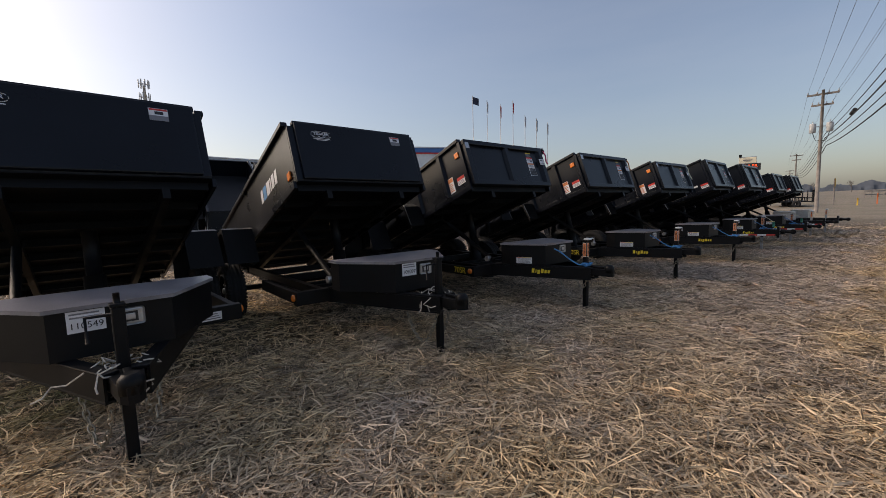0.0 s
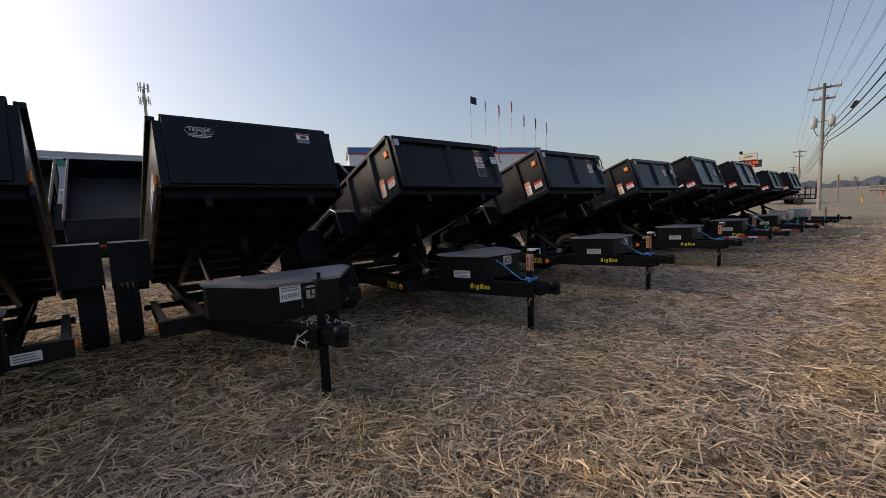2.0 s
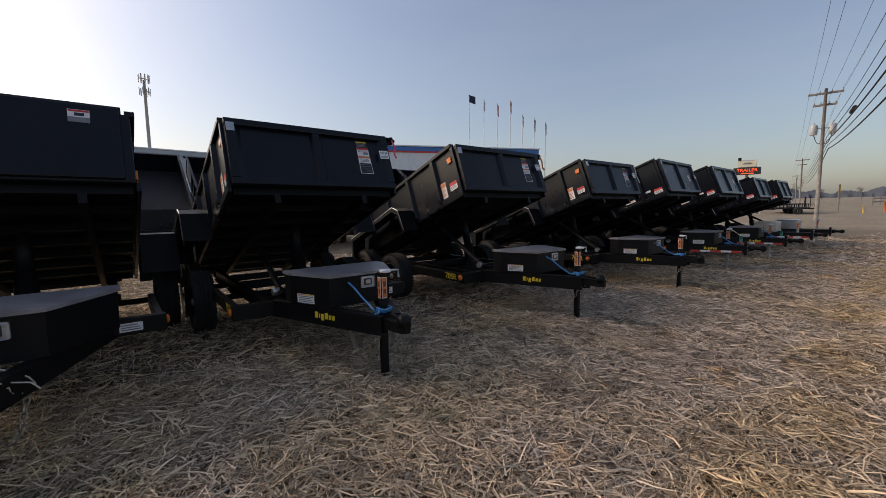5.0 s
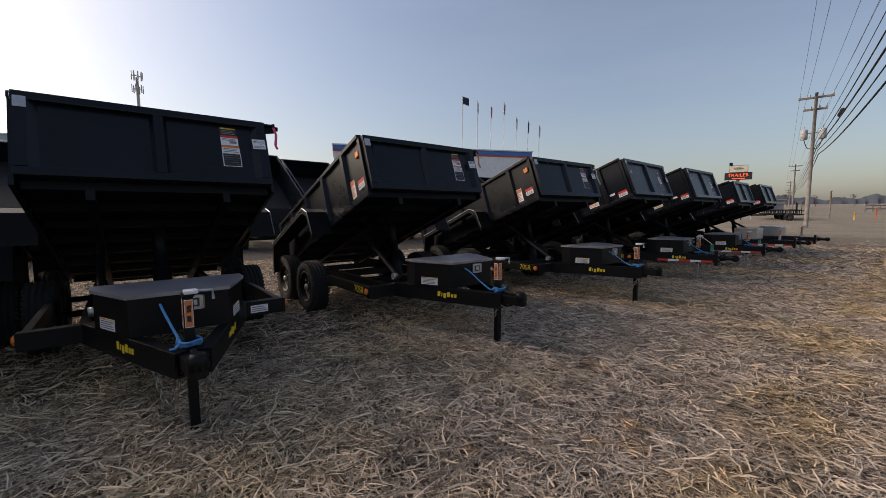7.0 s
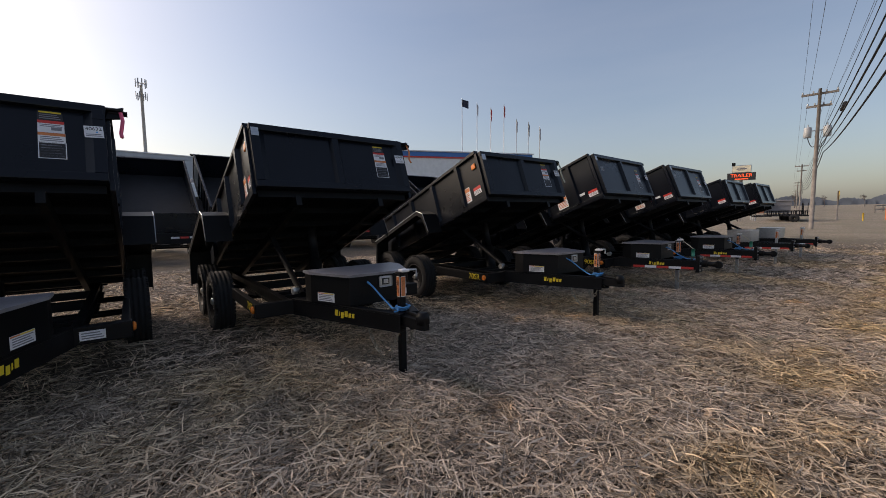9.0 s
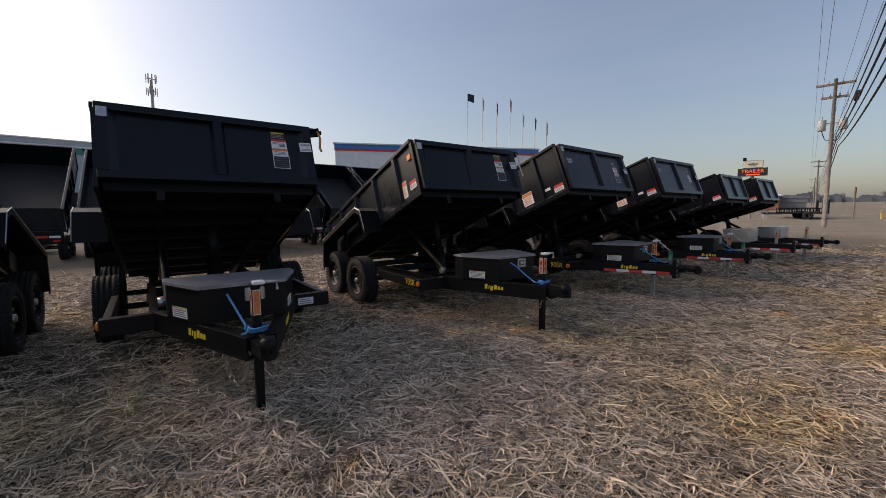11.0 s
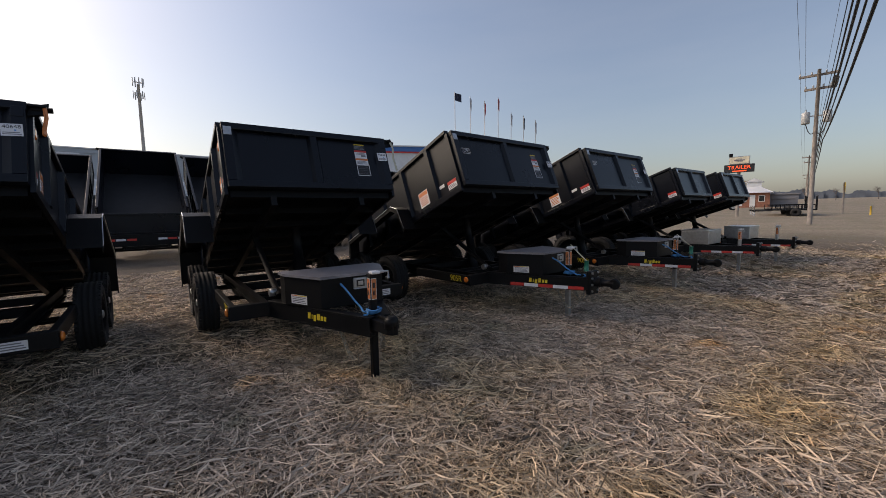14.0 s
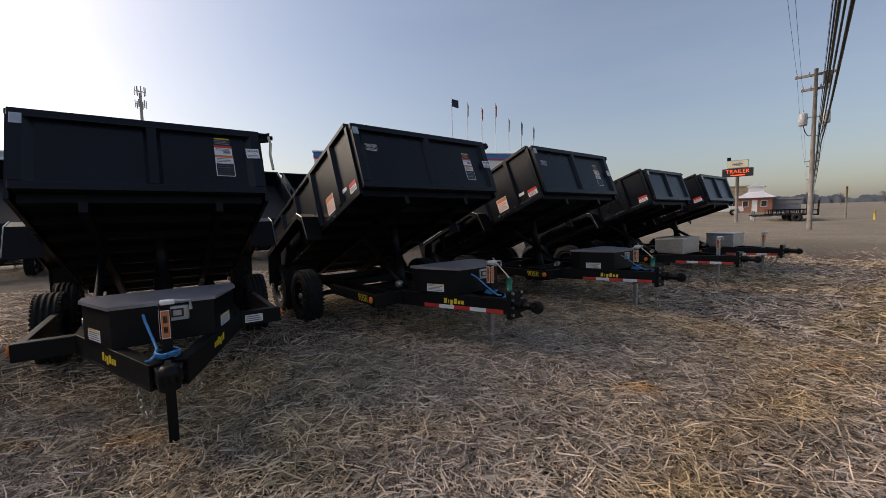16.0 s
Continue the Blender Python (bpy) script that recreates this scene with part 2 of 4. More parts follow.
# ---- mesh helpers ----
class Build:
    """One mesh in the making, with several materials."""

    def __init__(self, m=None):
        self.bm, self.mats, self.m = bmesh.new(), [], m or Matrix()

    def slot(self, mat):
        if mat not in self.mats:
            self.mats.append(mat)
        return self.mats.index(mat)

    def take(self, verts, mat, m=None):
        bmesh.ops.transform(self.bm, matrix=self.m @ (m or Matrix()), verts=verts)
        i = self.slot(mat)
        for f in {f for v in verts for f in v.link_faces}:
            f.material_index = i

    def box(self, mat, x0, x1, y0, y1, z0, z1, bevel=0.0, m=None):
        v = bmesh.ops.create_cube(self.bm, size=1, matrix=Matrix.LocRotScale(((x0 + x1) / 2, (y0 + y1) / 2, (z0 + z1) / 2), None, (x1 - x0, y1 - y0, z1 - z0)))["verts"]
        if bevel:
            e = list({e for q in v for e in q.link_edges})
            r = bmesh.ops.bevel(self.bm, geom=e, offset=bevel, segments=2, affect="EDGES", profile=0.5)
            v = list({q for f in r["faces"] for q in f.verts} | {q for q in v if q.is_valid})
        self.take(v, mat, m)
        return self

    def prism(self, mat, pts, a, b, axis="y", m=None):
        """A polygon given in the two other axes, drawn out along axis from a to b."""
        def at(p, d):
            return (p[0], d, p[1]) if axis == "y" else (p[0], p[1], d) if axis == "z" else (d, p[0], p[1])
        lo = [self.bm.verts.new(at(p, a)) for p in pts]
        hi = [self.bm.verts.new(at(p, b)) for p in pts]
        k = len(pts)
        fs = [self.bm.faces.new(lo), self.bm.faces.new(hi[::-1])]
        fs += [self.bm.faces.new((lo[i], hi[i], hi[(i + 1) % k], lo[(i + 1) % k])) for i in range(k)]
        bmesh.ops.recalc_face_normals(self.bm, faces=fs)
        self.take(lo + hi, mat, m)
        return self

    def tube(self, mat, pts, r, sides=8, m=None, r1=None, cap=True):
        pts = [Vector(p) for p in pts]
        rings = []
        for i, p in enumerate(pts):
            d = (pts[min(i + 1, len(pts) - 1)] - pts[max(i - 1, 0)]).normalized()
            side = d.cross(Vector((0, 0, 1)) if abs(d.z) < 0.9 else Vector((1, 0, 0))).normalized()
            up = side.cross(d)
            rr = r if r1 is None else r + (r1 - r) * i / (len(pts) - 1)
            rings.append([self.bm.verts.new(p + rr * (math.cos(a) * side + math.sin(a) * up)) for a in (2 * math.pi * j / sides for j in range(sides))])
        for a, b in zip(rings, rings[1:]):
            for j in range(sides):
                f = self.bm.faces.new((a[j], a[(j + 1) % sides], b[(j + 1) % sides], b[j]))
                f.smooth = sides > 5
        if cap:
            self.bm.faces.new(rings[0])
            self.bm.faces.new(rings[-1][::-1])
        self.take([v for ring in rings for v in ring], mat, m)
        return self

    def lathe(self, mat, prof, m=None, seg=32, close=False):
        """A profile of (radius, y) turned about the y axis."""
        rings = [[self.bm.verts.new((r * math.cos(a), y, r * math.sin(a))) for a in (2 * math.pi * j / seg for j in range(seg))] for r, y in prof]
        pairs = list(zip(rings, rings[1:])) + ([(rings[-1], rings[0])] if close else [])
        for a, b in pairs:
            for j in range(seg):
                f = self.bm.faces.new((a[j], a[(j + 1) % seg], b[(j + 1) % seg], b[j]))
                f.smooth = True
        if not close:
            self.bm.faces.new(rings[0])
            self.bm.faces.new(rings[-1])
        vs = [v for ring in rings for v in ring]
        bmesh.ops.recalc_face_normals(self.bm, faces=list({f for v in vs for f in v.link_faces}))
        self.take(vs, mat, m)
        return self

    def text(self, mat, words, size, m):
        cu = bpy.data.curves.new("words", "FONT")
        cu.body, cu.size, cu.align_x, cu.align_y, cu.extrude = words, size, "CENTER", "CENTER", 0.0006
        ob = new("words", cu)
        bpy.context.view_layer.update()
        me = bpy.data.meshes.new_from_object(ob.evaluated_get(bpy.context.evaluated_depsgraph_get()))
        bpy.data.objects.remove(ob)
        n0 = len(self.bm.verts)
        self.bm.from_mesh(me)
        self.bm.verts.ensure_lookup_table()
        self.take(self.bm.verts[n0:], mat, m)
        bpy.data.meshes.remove(me)
        return self

    def mesh(self, name):
        me = bpy.data.meshes.new(name)
        self.bm.to_mesh(me)
        self.bm.free()
        for mat in self.mats:
            me.materials.append(mat)
        return me


def part(name, b, parent=None, label="", at=None):
    ob = new(name, b.mesh(name))
    if parent:
        ob.parent = parent
    if at:
        ob.matrix_basis = at
    return tagged(ob, label) if label else ob


def thing(name, m, label, category, group=""):
    ob = new(name)
    ob.matrix_basis = m
    return tagged(ob, label, category, group)


def sag(a, b, drop, n=14):
    a, b = Vector(a), Vector(b)
    return [a.lerp(b, i / n) - Vector((0, 0, drop * 4 * (i / n) * (1 - i / n))) for i in range(n + 1)]


# ---- dump trailers ----
WID, BEDLEN, WALL, TILT = 0.775, 3.05, 0.57, 20.0


def chain(b, pts, link=0.045):
    pts = [Vector(p) for p in pts]
    d, i = 0.0, 0
    for a, c in zip(pts, pts[1:]):
        seg = (c - a).length
        while d < seg:
            p = a.lerp(c, d / seg)
            q = (c - a).normalized().to_track_quat("X", "Z").to_matrix().to_4x4()
            ring = [(0.026 * math.cos(t), 0.013 * math.sin(t), 0) for t in (2 * math.pi * j / 8 for j in range(9))]
            b.tube(CHAINM, ring, 0.0042, 5, Matrix.Translation(p) @ q @ pose(0, 0, 0, 90 * (i % 2)), cap=False)
            d += link * 0.85
            i += 1
        d -= seg


def label_plate(b, w, h, m, rows, back=WHITE):
    """A sticker: a thin plate with printed bars. rows: (material, x0, x1, z0, z1) as fractions. It lies in x and y, facing +z."""
    b.box(back, -w / 2, w / 2, -h / 2, h / 2, 0, 0.0015, m=m)
    for mat, x0, x1, z0, z1 in rows:
        b.box(mat, (x0 - 0.5) * w, (x1 - 0.5) * w, (z0 - 0.5) * h, (z1 - 0.5) * h, 0.0015, 0.0025, m=m)


def print_lines(n, lo, hi, mat=GREYPRINT, x0=0.08, x1=0.92):
    step = (hi - lo) / n
    return [(mat, x0, x1 - 0.2 * ((i * 7) % 3) / 3, lo + step * (i + 0.25), lo + step * (i + 0.7)) for i in range(n)]


FACE_X = Matrix(((0, 0, 1, 0), (1, 0, 0, 0), (0, 1, 0, 0), (0, 0, 0, 1)))     # a sticker's +z onto +x, its top to +z
FACE_R = Matrix(((1, 0, 0, 0), (0, 0, -1, 0), (0, 1, 0, 0), (0, 0, 0, 1)))    # onto -y
FACE_L = Matrix(((-1, 0, 0, 0), (0, 0, 1, 0), (0, 1, 0, 0), (0, 0, 0, 1)))    # onto +y


WHEELS = {}


def wheel_meshes(side, r, w):
    b = Build()
    h = w / 2
    prof = [(0.2, -h * 0.85), (0.25, -h * 0.98), (r - 0.05, -h), (r - 0.015, -h * 0.86), (r, -h * 0.7)]
    for c in (-0.42, 0.0, 0.42):
        prof += [(r, h * (c - 0.12)), (r - 0.01, h * (c - 0.09)), (r - 0.01, h * (c + 0.09)), (r, h * (c + 0.12))]
    prof += [(r, h * 0.7), (r - 0.015, h * 0.86), (r - 0.05, h), (0.25, h * 0.98), (0.2, h * 0.85)]
    b.lathe(RUBBER, prof, seg=36, close=True)
    for j in range(48):   # shoulder lugs
        for s in (-1, 1):
            b.box(RUBBER, -0.012, 0.012, s * h * 0.84 - 0.014, s * h * 0.84 + 0.014, r - 0.02, r - 0.004, m=pose(0, 0, 0, 0, 7.5 * j + 2 * s))
    tyre = b.mesh("tyre")
    b = Build()
    k = side * h
    b.lathe(RIM, [(0.2, -k * 0.8), (0.205, -k * 0.9), (0.19, -k * 0.9), (0.185, 0.3 * k), (0.06, 0.45 * k), (0.06, 0.75 * k), (0.185, 0.4 * k), (0.19, k * 0.9), (0.205, k * 0.9), (0.2, k * 0.8)], seg=24, close=True)
    for j in range(5):
        a = 2 * math.pi * j / 5
        b.tube(STEEL, [(0.09 * math.cos(a), k * 0.3, 0.09 * math.sin(a)), (0.09 * math.cos(a), k * 0.7, 0.09 * math.sin(a))], 0.011, 6)
    b.lathe(STEEL, [(0.04, k * 0.4), (0.04, k * 0.85), (0.025, k * 0.95)], seg=14)
    return tyre, b.mesh("rim")


def wheel(parent, x, y, side, r=0.34, w=0.205):
    if side not in WHEELS:
        WHEELS[side] = wheel_meshes(side, r, w)
    tyre = new("tyre", WHEELS[side][0])
    tyre.parent = parent
    tyre.matrix_basis = pose(x, y, r, 0, (x * 37) % 40)
    tagged(tyre, "black ribbed trailer tyre")
    rim = new("rim", WHEELS[side][1])
    rim.parent = tyre
    tagged(rim, "black spoked steel rim")


def dump_trailer(m, style, number="", label="", ribbon=None, back=False, extra=0.0):
    """A dump trailer with its bed raised. Origin under the jack; x to its front. style: plain, seven, nine or far."""
    t = thing("dump_trailer", m, label, "dump trailer", "back row of dump trailers" if back else "front row of dump trailers")
    plain = style == "plain"
    w = 1.05 if back else 0.73 if plain else 0.93 if style == "nine" else WID
    taller = 0.1 if style == "nine" else 0.0
    tilt = 31.0 if back else TILT + (0 if taller == 0 else 1.4)
    dx = -0.05 if plain else 0.0 if style == "seven" else 0.08
    # chassis
    for s in (-1, 1):
        b = Build()
        b.box(BLACK, -4.12, -1.07, s * 0.52 - 0.03, s * 0.52 + 0.03, 0.5, 0.512)
        b.box(BLACK, -4.12, -1.07, s * 0.52 - 0.03, s * 0.52 + 0.03, 0.4, 0.412)
        b.box(BLACK, -4.12, -1.07, s * 0.52 - 0.008, s * 0.52 + 0.008, 0.412, 0.5)
        part("frame_rail", b, t)
        b = Build()
        a, c = Vector((-1.04, s * 0.5, 0)), Vector((0.1, s * 0.055, 0))
        ang = math.degrees(math.atan2(c.y - a.y, c.x - a.x))
        ln = (c - a).length
        mm = pose(a.x, a.y, 0, 0, 0, ang)
        b.box(BLACK, 0, ln, -0.035, 0.035, 0.535, 0.55, 0.003, mm)
        b.box(BLACK, 0, ln, -0.035, 0.035, 0.405, 0.42, 0.003, mm)
        b.box(BLACK, 0, ln, s * 0.028 - 0.006, s * 0.028 + 0.006, 0.42, 0.535, m=mm)
        rail = part("tongue_rail", b, t)
        face = mm @ Matrix.Translation((0, s * 0.035, 0)) @ (FACE_R if s < 0 else FACE_L)
        k = 1 if s < 0 else -1
        if not plain and style != "far":
            # maker's mark as plain letter-sized blocks
            for j, (x0, wd, z0, z1) in enumerate(((0.544, 0.035, 0.462, 0.512), (0.589, 0.014, 0.462, 0.5), (0.612, 0.033, 0.448, 0.498), (0.654, 0.036, 0.462, 0.512), (0.697, 0.03, 0.462, 0.498), (0.734, 0.03, 0.462, 0.498))):
                xx = k * x0 if k > 0 else -x0 - wd
                b = Build(face)
                b.prism(YELLOW, [(xx + 0.004, z0), (xx + wd, z0), (xx + wd + 0.004, z1), (xx + 0.008, z1)], 0, 0.002, "z")
                part("letter", b, rail, "yellow decal letter")
        if style in ("nine", "far"):
            b = Build(face)
            for j in range(5):
                b = Build(face)
                x0 = 0.32 + j * 0.17
                x0 = x0 if k > 0 else -x0 - 0.17
                b.box(REDP if j % 2 == 0 else WHITE, x0, x0 + 0.168, 0.408, 0.446, 0, 0.0022)
                part("reflective_tape", b, rail, "red reflective tape" if j % 2 == 0 else "white reflective tape")
    for x in (-1.75, -2.5, -3.2, -4.08):
        b = Build()
        b.box(BLACK, x - 0.03, x + 0.03, -0.5, 0.5, 0.41, 0.49, 0.004)
        part("crossmember", b, t)
    b = Build()
    b.box(BLACK, -1.08, -1.0, -0.84, 0.84, 0.415, 0.54, 0.006)
    for s in (-1, 1):
        b.box(BLACK, -2.1, -1.03, s * 0.8 - 0.025, s * 0.8 + 0.025, 0.42, 0.53, 0.004)
    bumper = part("front_crossmember", b, t)
    b = Build()
    label_plate(b, 0.14, 0.065, pose(-0.999, 0.62, 0.475) @ FACE_X, print_lines(3, 0.1, 0.9))
    part("serial_plate", b, bumper, "white serial number plate")
    for s in (-1, 1):
        b = Build()
        b.lathe(AMBER, [(0.034, 0), (0.034, 0.012), (0.022, 0.022)], m=pose(-1.06, s * 0.842, 0.485, 0, 0, 0 if s > 0 else 180), seg=14)
        part("marker_light", b, bumper, "round amber marker light")
    if not plain and style != "far":
        b = Build()
        words = "70SR" if style == "seven" else "90SR"
        b.text(YELLOW, words, 0.105, pose(-1.27, -0.8265, 0.475) @ FACE_R)
        part("model_lettering", b, bumper, "yellow model lettering")
    # axles and wheels
    for x in ((-2.85,) if plain else (-2.5, -3.36) if style == "seven" else (-2.6, -3.46)):
        b = Build()
        b.tube(BLACK, [(x, -0.85, 0.34), (x, 0.85, 0.34)], 0.032, 10)
        for s in (-1, 1):
            for q in range(3):
                ll = 0.3 - 0.08 * q
                b.box(BLACK, x - ll, x + ll, s * 0.55 - 0.025, s * 0.55 + 0.025, 0.375 + 0.009 * (2 - q), 0.383 + 0.009 * (2 - q))
        part("axle", b, t)
        for s in (-1, 1):
            wheel(t, x, s * (0.98 if plain else 0.88 if style == "seven" else 0.94), s)
    # coupler, jack, box
    b = Build()
    if style in ("seven", "plain"):
        b.prism(BLACK, [(-0.02, -0.09), (0.12, -0.065), (0.3, -0.045), (0.335, -0.02), (0.335, 0.02), (0.3, 0.045), (0.12, 0.065), (-0.02, 0.09)], 0.46, 0.535, "z")
        b.lathe(BLACK, [(0.052, 0), (0.05, 0.06), (0.03, 0.085)], m=pose(0.285, 0, 0.5, 90), seg=16)
        b.box(BLACK, 0.1, 0.24, -0.014, 0.014, 0.535, 0.56, 0.004)
    else:
        b.box(BLACK, 0.08, 0.13, -0.09, 0.09, 0.36, 0.62, 0.006)
        for z in (0.4, 0.47, 0.54, 0.6):
            for y in (-0.06, 0.06):
                b.tube(STEEL, [(0.125, y, z), (0.145, y, z)], 0.014, 6)
        b.tube(BLACK, [(0.12, 0, 0.5), (0.22, 0, 0.5)], 0.055, 12)
        b.tube(BLACK, [(0.2, 0, 0.5), (0.36, 0, 0.5)], 0.038, 12)
        b.lathe(BLACK, [(0.05, -0.03), (0.06, 0), (0.05, 0.03)], m=pose(0.36, 0, 0.5), seg=14)
    part("coupler", b, t)
    jx = 0.0 if style in ("plain", "seven") else -0.2
    jm = STEEL if style in ("nine", "far") else BLACK
    b = Build()
    b.box(BLACK if not style == "far" else STEEL, jx - 0.027, jx + 0.027, -0.027, 0.027, 0.36, 0.84, 0.012)
    b.lathe(BLACK, [(0.06, 0), (0.06, 0.03)], m=pose(jx, 0, 0.46, 90), seg=16)
    b.box(jm, jx - 0.036, jx + 0.036, -0.031, 0.031, 0.835, 0.852, 0.004)
    jack = part("jack_post", b, t)
    b = Build()
    b.box(jm, jx - 0.025, jx + 0.025, -0.025, 0.025, 0.0, 0.37, 0.004)
    b.box(jm, jx - 0.05, jx + 0.05, -0.05, 0.05, 0.0, 0.012)
    part("jack_leg", b, jack)
    if not plain:
        b = Build()
        b.tube(STEEL, [(jx, 0, 0.85), (jx + 0.02, 0.03, 0.868), (jx + 0.03, 0.12, 0.863), (jx + 0.03, 0.125, 0.81)], 0.009, 6)
        part("jack_crank", b, jack, "bare metal jack crank")
        b = Build()
        b.box(WHITE, jx - 0.02, jx + 0.05, -0.02, 0.05, 0.852, 0.875, 0.008)
        part("crank_cap", b, jack, "white jack cap")
        b = Build()
        mm = pose(jx + 0.0275, 0, 0.74) @ FACE_X
        label_plate(b, 0.042, 0.16, mm, [(ORANGE, 0.06, 0.94, 0.03, 0.97), (INK, 0.25, 0.75, 0.2, 0.42), (INK, 0.25, 0.75, 0.55, 0.8)])
        label_plate(b, 0.042, 0.16, pose(jx, -0.0275, 0.74) @ FACE_R, [(ORANGE, 0.06, 0.94, 0.03, 0.97), (INK, 0.25, 0.75, 0.2, 0.42), (INK, 0.25, 0.75, 0.55, 0.8)])
        part("jack_label", b, jack, "orange warning label")
    else:
        b = Build()
        b.tube(BLACK, [(jx, 0, 0.84), (jx, 0, 0.9)], 0.014, 8)
        b.tube(BLACK, [(jx, -0.02, 0.8), (jx, -0.12, 0.8), (jx, -0.12, 0.68)], 0.009, 6)
        part("jack_crank", b, jack)
    NOSE = -0.36
    z0, z1 = 0.553, (0.79 if style != "plain" else 0.8)
    if style == "far":
        b = Build()
        b.box(TREAD, -1.12, -0.62, -0.36, 0.36, 0.56, 0.82, 0.008)
        for i in range(9):
            for j in range(9):
                b.box(TREAD, -0.618, -0.615, -0.33 + 0.08 * i, -0.3 + 0.08 * i, 0.58 + 0.026 * j, 0.59 + 0.026 * j, m=None)
                b.box(TREAD, -1.1 + 0.055 * i, -1.075 + 0.055 * i, -0.363, -0.36, 0.58 + 0.026 * j, 0.59 + 0.026 * j)
        box = part("toolbox", b, t, "silver diamond-plate battery box")
        b = Build()
        b.box(TREAD, -1.13, -0.61, -0.37, 0.37, 0.822, 0.85, 0.006)
        part("lid", b, box)
    else:
        nose = [(-0.9, -0.44), (-0.76, -0.44), (NOSE, -0.27), (NOSE, 0.27), (-0.76, 0.44), (-0.9, 0.44)]
        if plain:
            NOSE = -0.26
            nose = [(-0.86, -0.56), (-0.7, -0.56), (NOSE, -0.26), (NOSE, 0.26), (-0.7, 0.56), (-0.86, 0.56)]
        b = Build()
        b.prism(BLACK, nose, z0, z1, "z")
        box = part("toolbox", b, t, "black steel tongue toolbox")
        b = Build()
        b.prism(LIDSHEEN, [(x * 1.0 + (0.018 if x > -0.5 else -0.012 if x < -0.88 else 0), y * 1.035) for x, y in nose], z1 + 0.001, z1 + 0.022, "z")
        part("lid", b, box, "satin black lid, sky sheen put into its pale colour")
        b = Build()
        lx = NOSE
        b.box(STEEL, lx, lx + 0.006, 0.0, 0.13, 0.68, 0.775, 0.012)
        b.box(INK, lx + 0.006, lx + 0.009, 0.03, 0.1, 0.7, 0.755)
        b.box(STEEL, lx + 0.008, lx + 0.014, 0.042, 0.088, 0.71, 0.745, 0.004)
        part("latch", b, box, "chrome paddle latch")
        if plain:
            b = Build()
            mm = pose(lx, -0.11, 0.74, 0, 0, 0) @ FACE_X
            label_plate(b, 0.15, 0.11, mm, print_lines(2, 0.62, 0.95))
            b.text(INK, number, 0.045, mm @ Matrix.Translation((0, -0.022, 0.002)))
            part("stock_label", b, box, "white stock number label")
        else:
            for s in (-1, 1):
                a, c = Vector((-0.76, s * 0.44, 0)), Vector((NOSE, s * 0.27, 0))
                p = a.lerp(c, 0.4 if s < 0 else 0.5)
                ang = math.degrees(math.atan2(c.y - a.y, c.x - a.x))
                mm = pose(p.x, p.y, z0 + 0.055, 0, 0, ang) @ (FACE_R if s < 0 else FACE_L)
                b = Build()
                label_plate(b, 0.19, 0.075, mm, [(ORANGE, 0.02, 0.4, 0.86, 0.97), (YELLOW, 0.4, 0.98, 0.86, 0.97)] + print_lines(4, 0.08, 0.82))
                part("info_label", b, box, "white instruction label")
            b = Build()
            pts = [(-0.35, -0.11, 0.74), (-0.28, -0.1, 0.71), (-0.18, -0.07, 0.63), (-0.1, -0.05, 0.58), (-0.05, -0.06, 0.565), (0.0, -0.065, 0.57)]
            b.tube(BLUEP, pts, 0.008, 7)
            for q in range(2 + len(number) % 2):
                ring = [(0.055 * math.cos(a) + 0.01 * q, 0.055 * math.sin(a), 0.563 + 0.012 * q + 0.004 * math.sin(3 * a)) for a in (2 * math.pi * j / 16 for j in range(17))]
                b.tube(BLUEP, ring, 0.007, 6, Matrix.Translation((jx, 0, 0)))
            b.tube(BLUEP, [(0.03, -0.05, 0.58), (0.07, -0.08, 0.565), (0.05, -0.1, 0.56)], 0.007, 6)
            part("breakaway_cable", b, t, "coiled blue breakaway cable")
            if style == "nine":
                b = Build()
                b.tube(GREENP, [(0.0, 0.05, 0.6), (0.0, 0.05, 0.72)], 0.026, 10)
                b.tube(CREAM, [(jx, 0.04, 0.9), (jx + 0.04, 0.05, 0.85), (0.0, 0.05, 0.72)], 0.006, 6)
                part("wiring_plug", b, t, "green trailer wiring plug")
    for s in (-1, 1):
        b = Build()
        sw = 0.18 + 0.05 * ((len(number) + s) % 3)
        chain(b, sag((-0.25, s * 0.17, 0.42), (0.06, s * 0.06, 0.42), sw, 8))
        part("safety_chain", b, t, "slack zinc safety chain")
    if plain:
        b = Build()
        rnd = random.Random(number)
        for q in range(14):
            p = Vector((rnd.uniform(-0.12, 0.06), rnd.uniform(-0.1, 0.1), 0.56))
            pts = [p]
            for k in range(5):
                p = p + Vector((rnd.uniform(-0.07, 0.07), rnd.uniform(-0.07, 0.07), rnd.uniform(-0.05, 0.02)))
                pts.append(p)
            b.tube(TWINE, pts, 0.004, 5)
        part("tied_twine", b, t, "frayed pale twine tied round the jack")
    # lift
    reach = 1.75 * math.tan(radians(tilt))
    b = Build()
    b.tube(BLACK, [(-1.78, 0, 0.43), (-1.86, 0, 0.8)], 0.075, 12)
    b.tube(BLACK, [(-1.86, 0, 0.8), (-1.95, 0, 0.52 + reach)], 0.055, 12)
    b.box(BLACK, -1.9, -1.66, -0.5, 0.5, 0.4, 0.46, 0.004)
    part("hydraulic_cylinder", b, t)
    b = Build()
    b.tube(BLACK, [(-1.06, -0.42, 0.57), (-2.1, -0.42, 1.13)], 0.03, 8)
    b.lathe(STEEL, [(0.035, -0.03), (0.035, 0.03)], m=pose(-1.12, -0.46, 0.6), seg=10)
    part("safety_prop", b, t, "black safety prop with bare metal pin")
    b = Build()
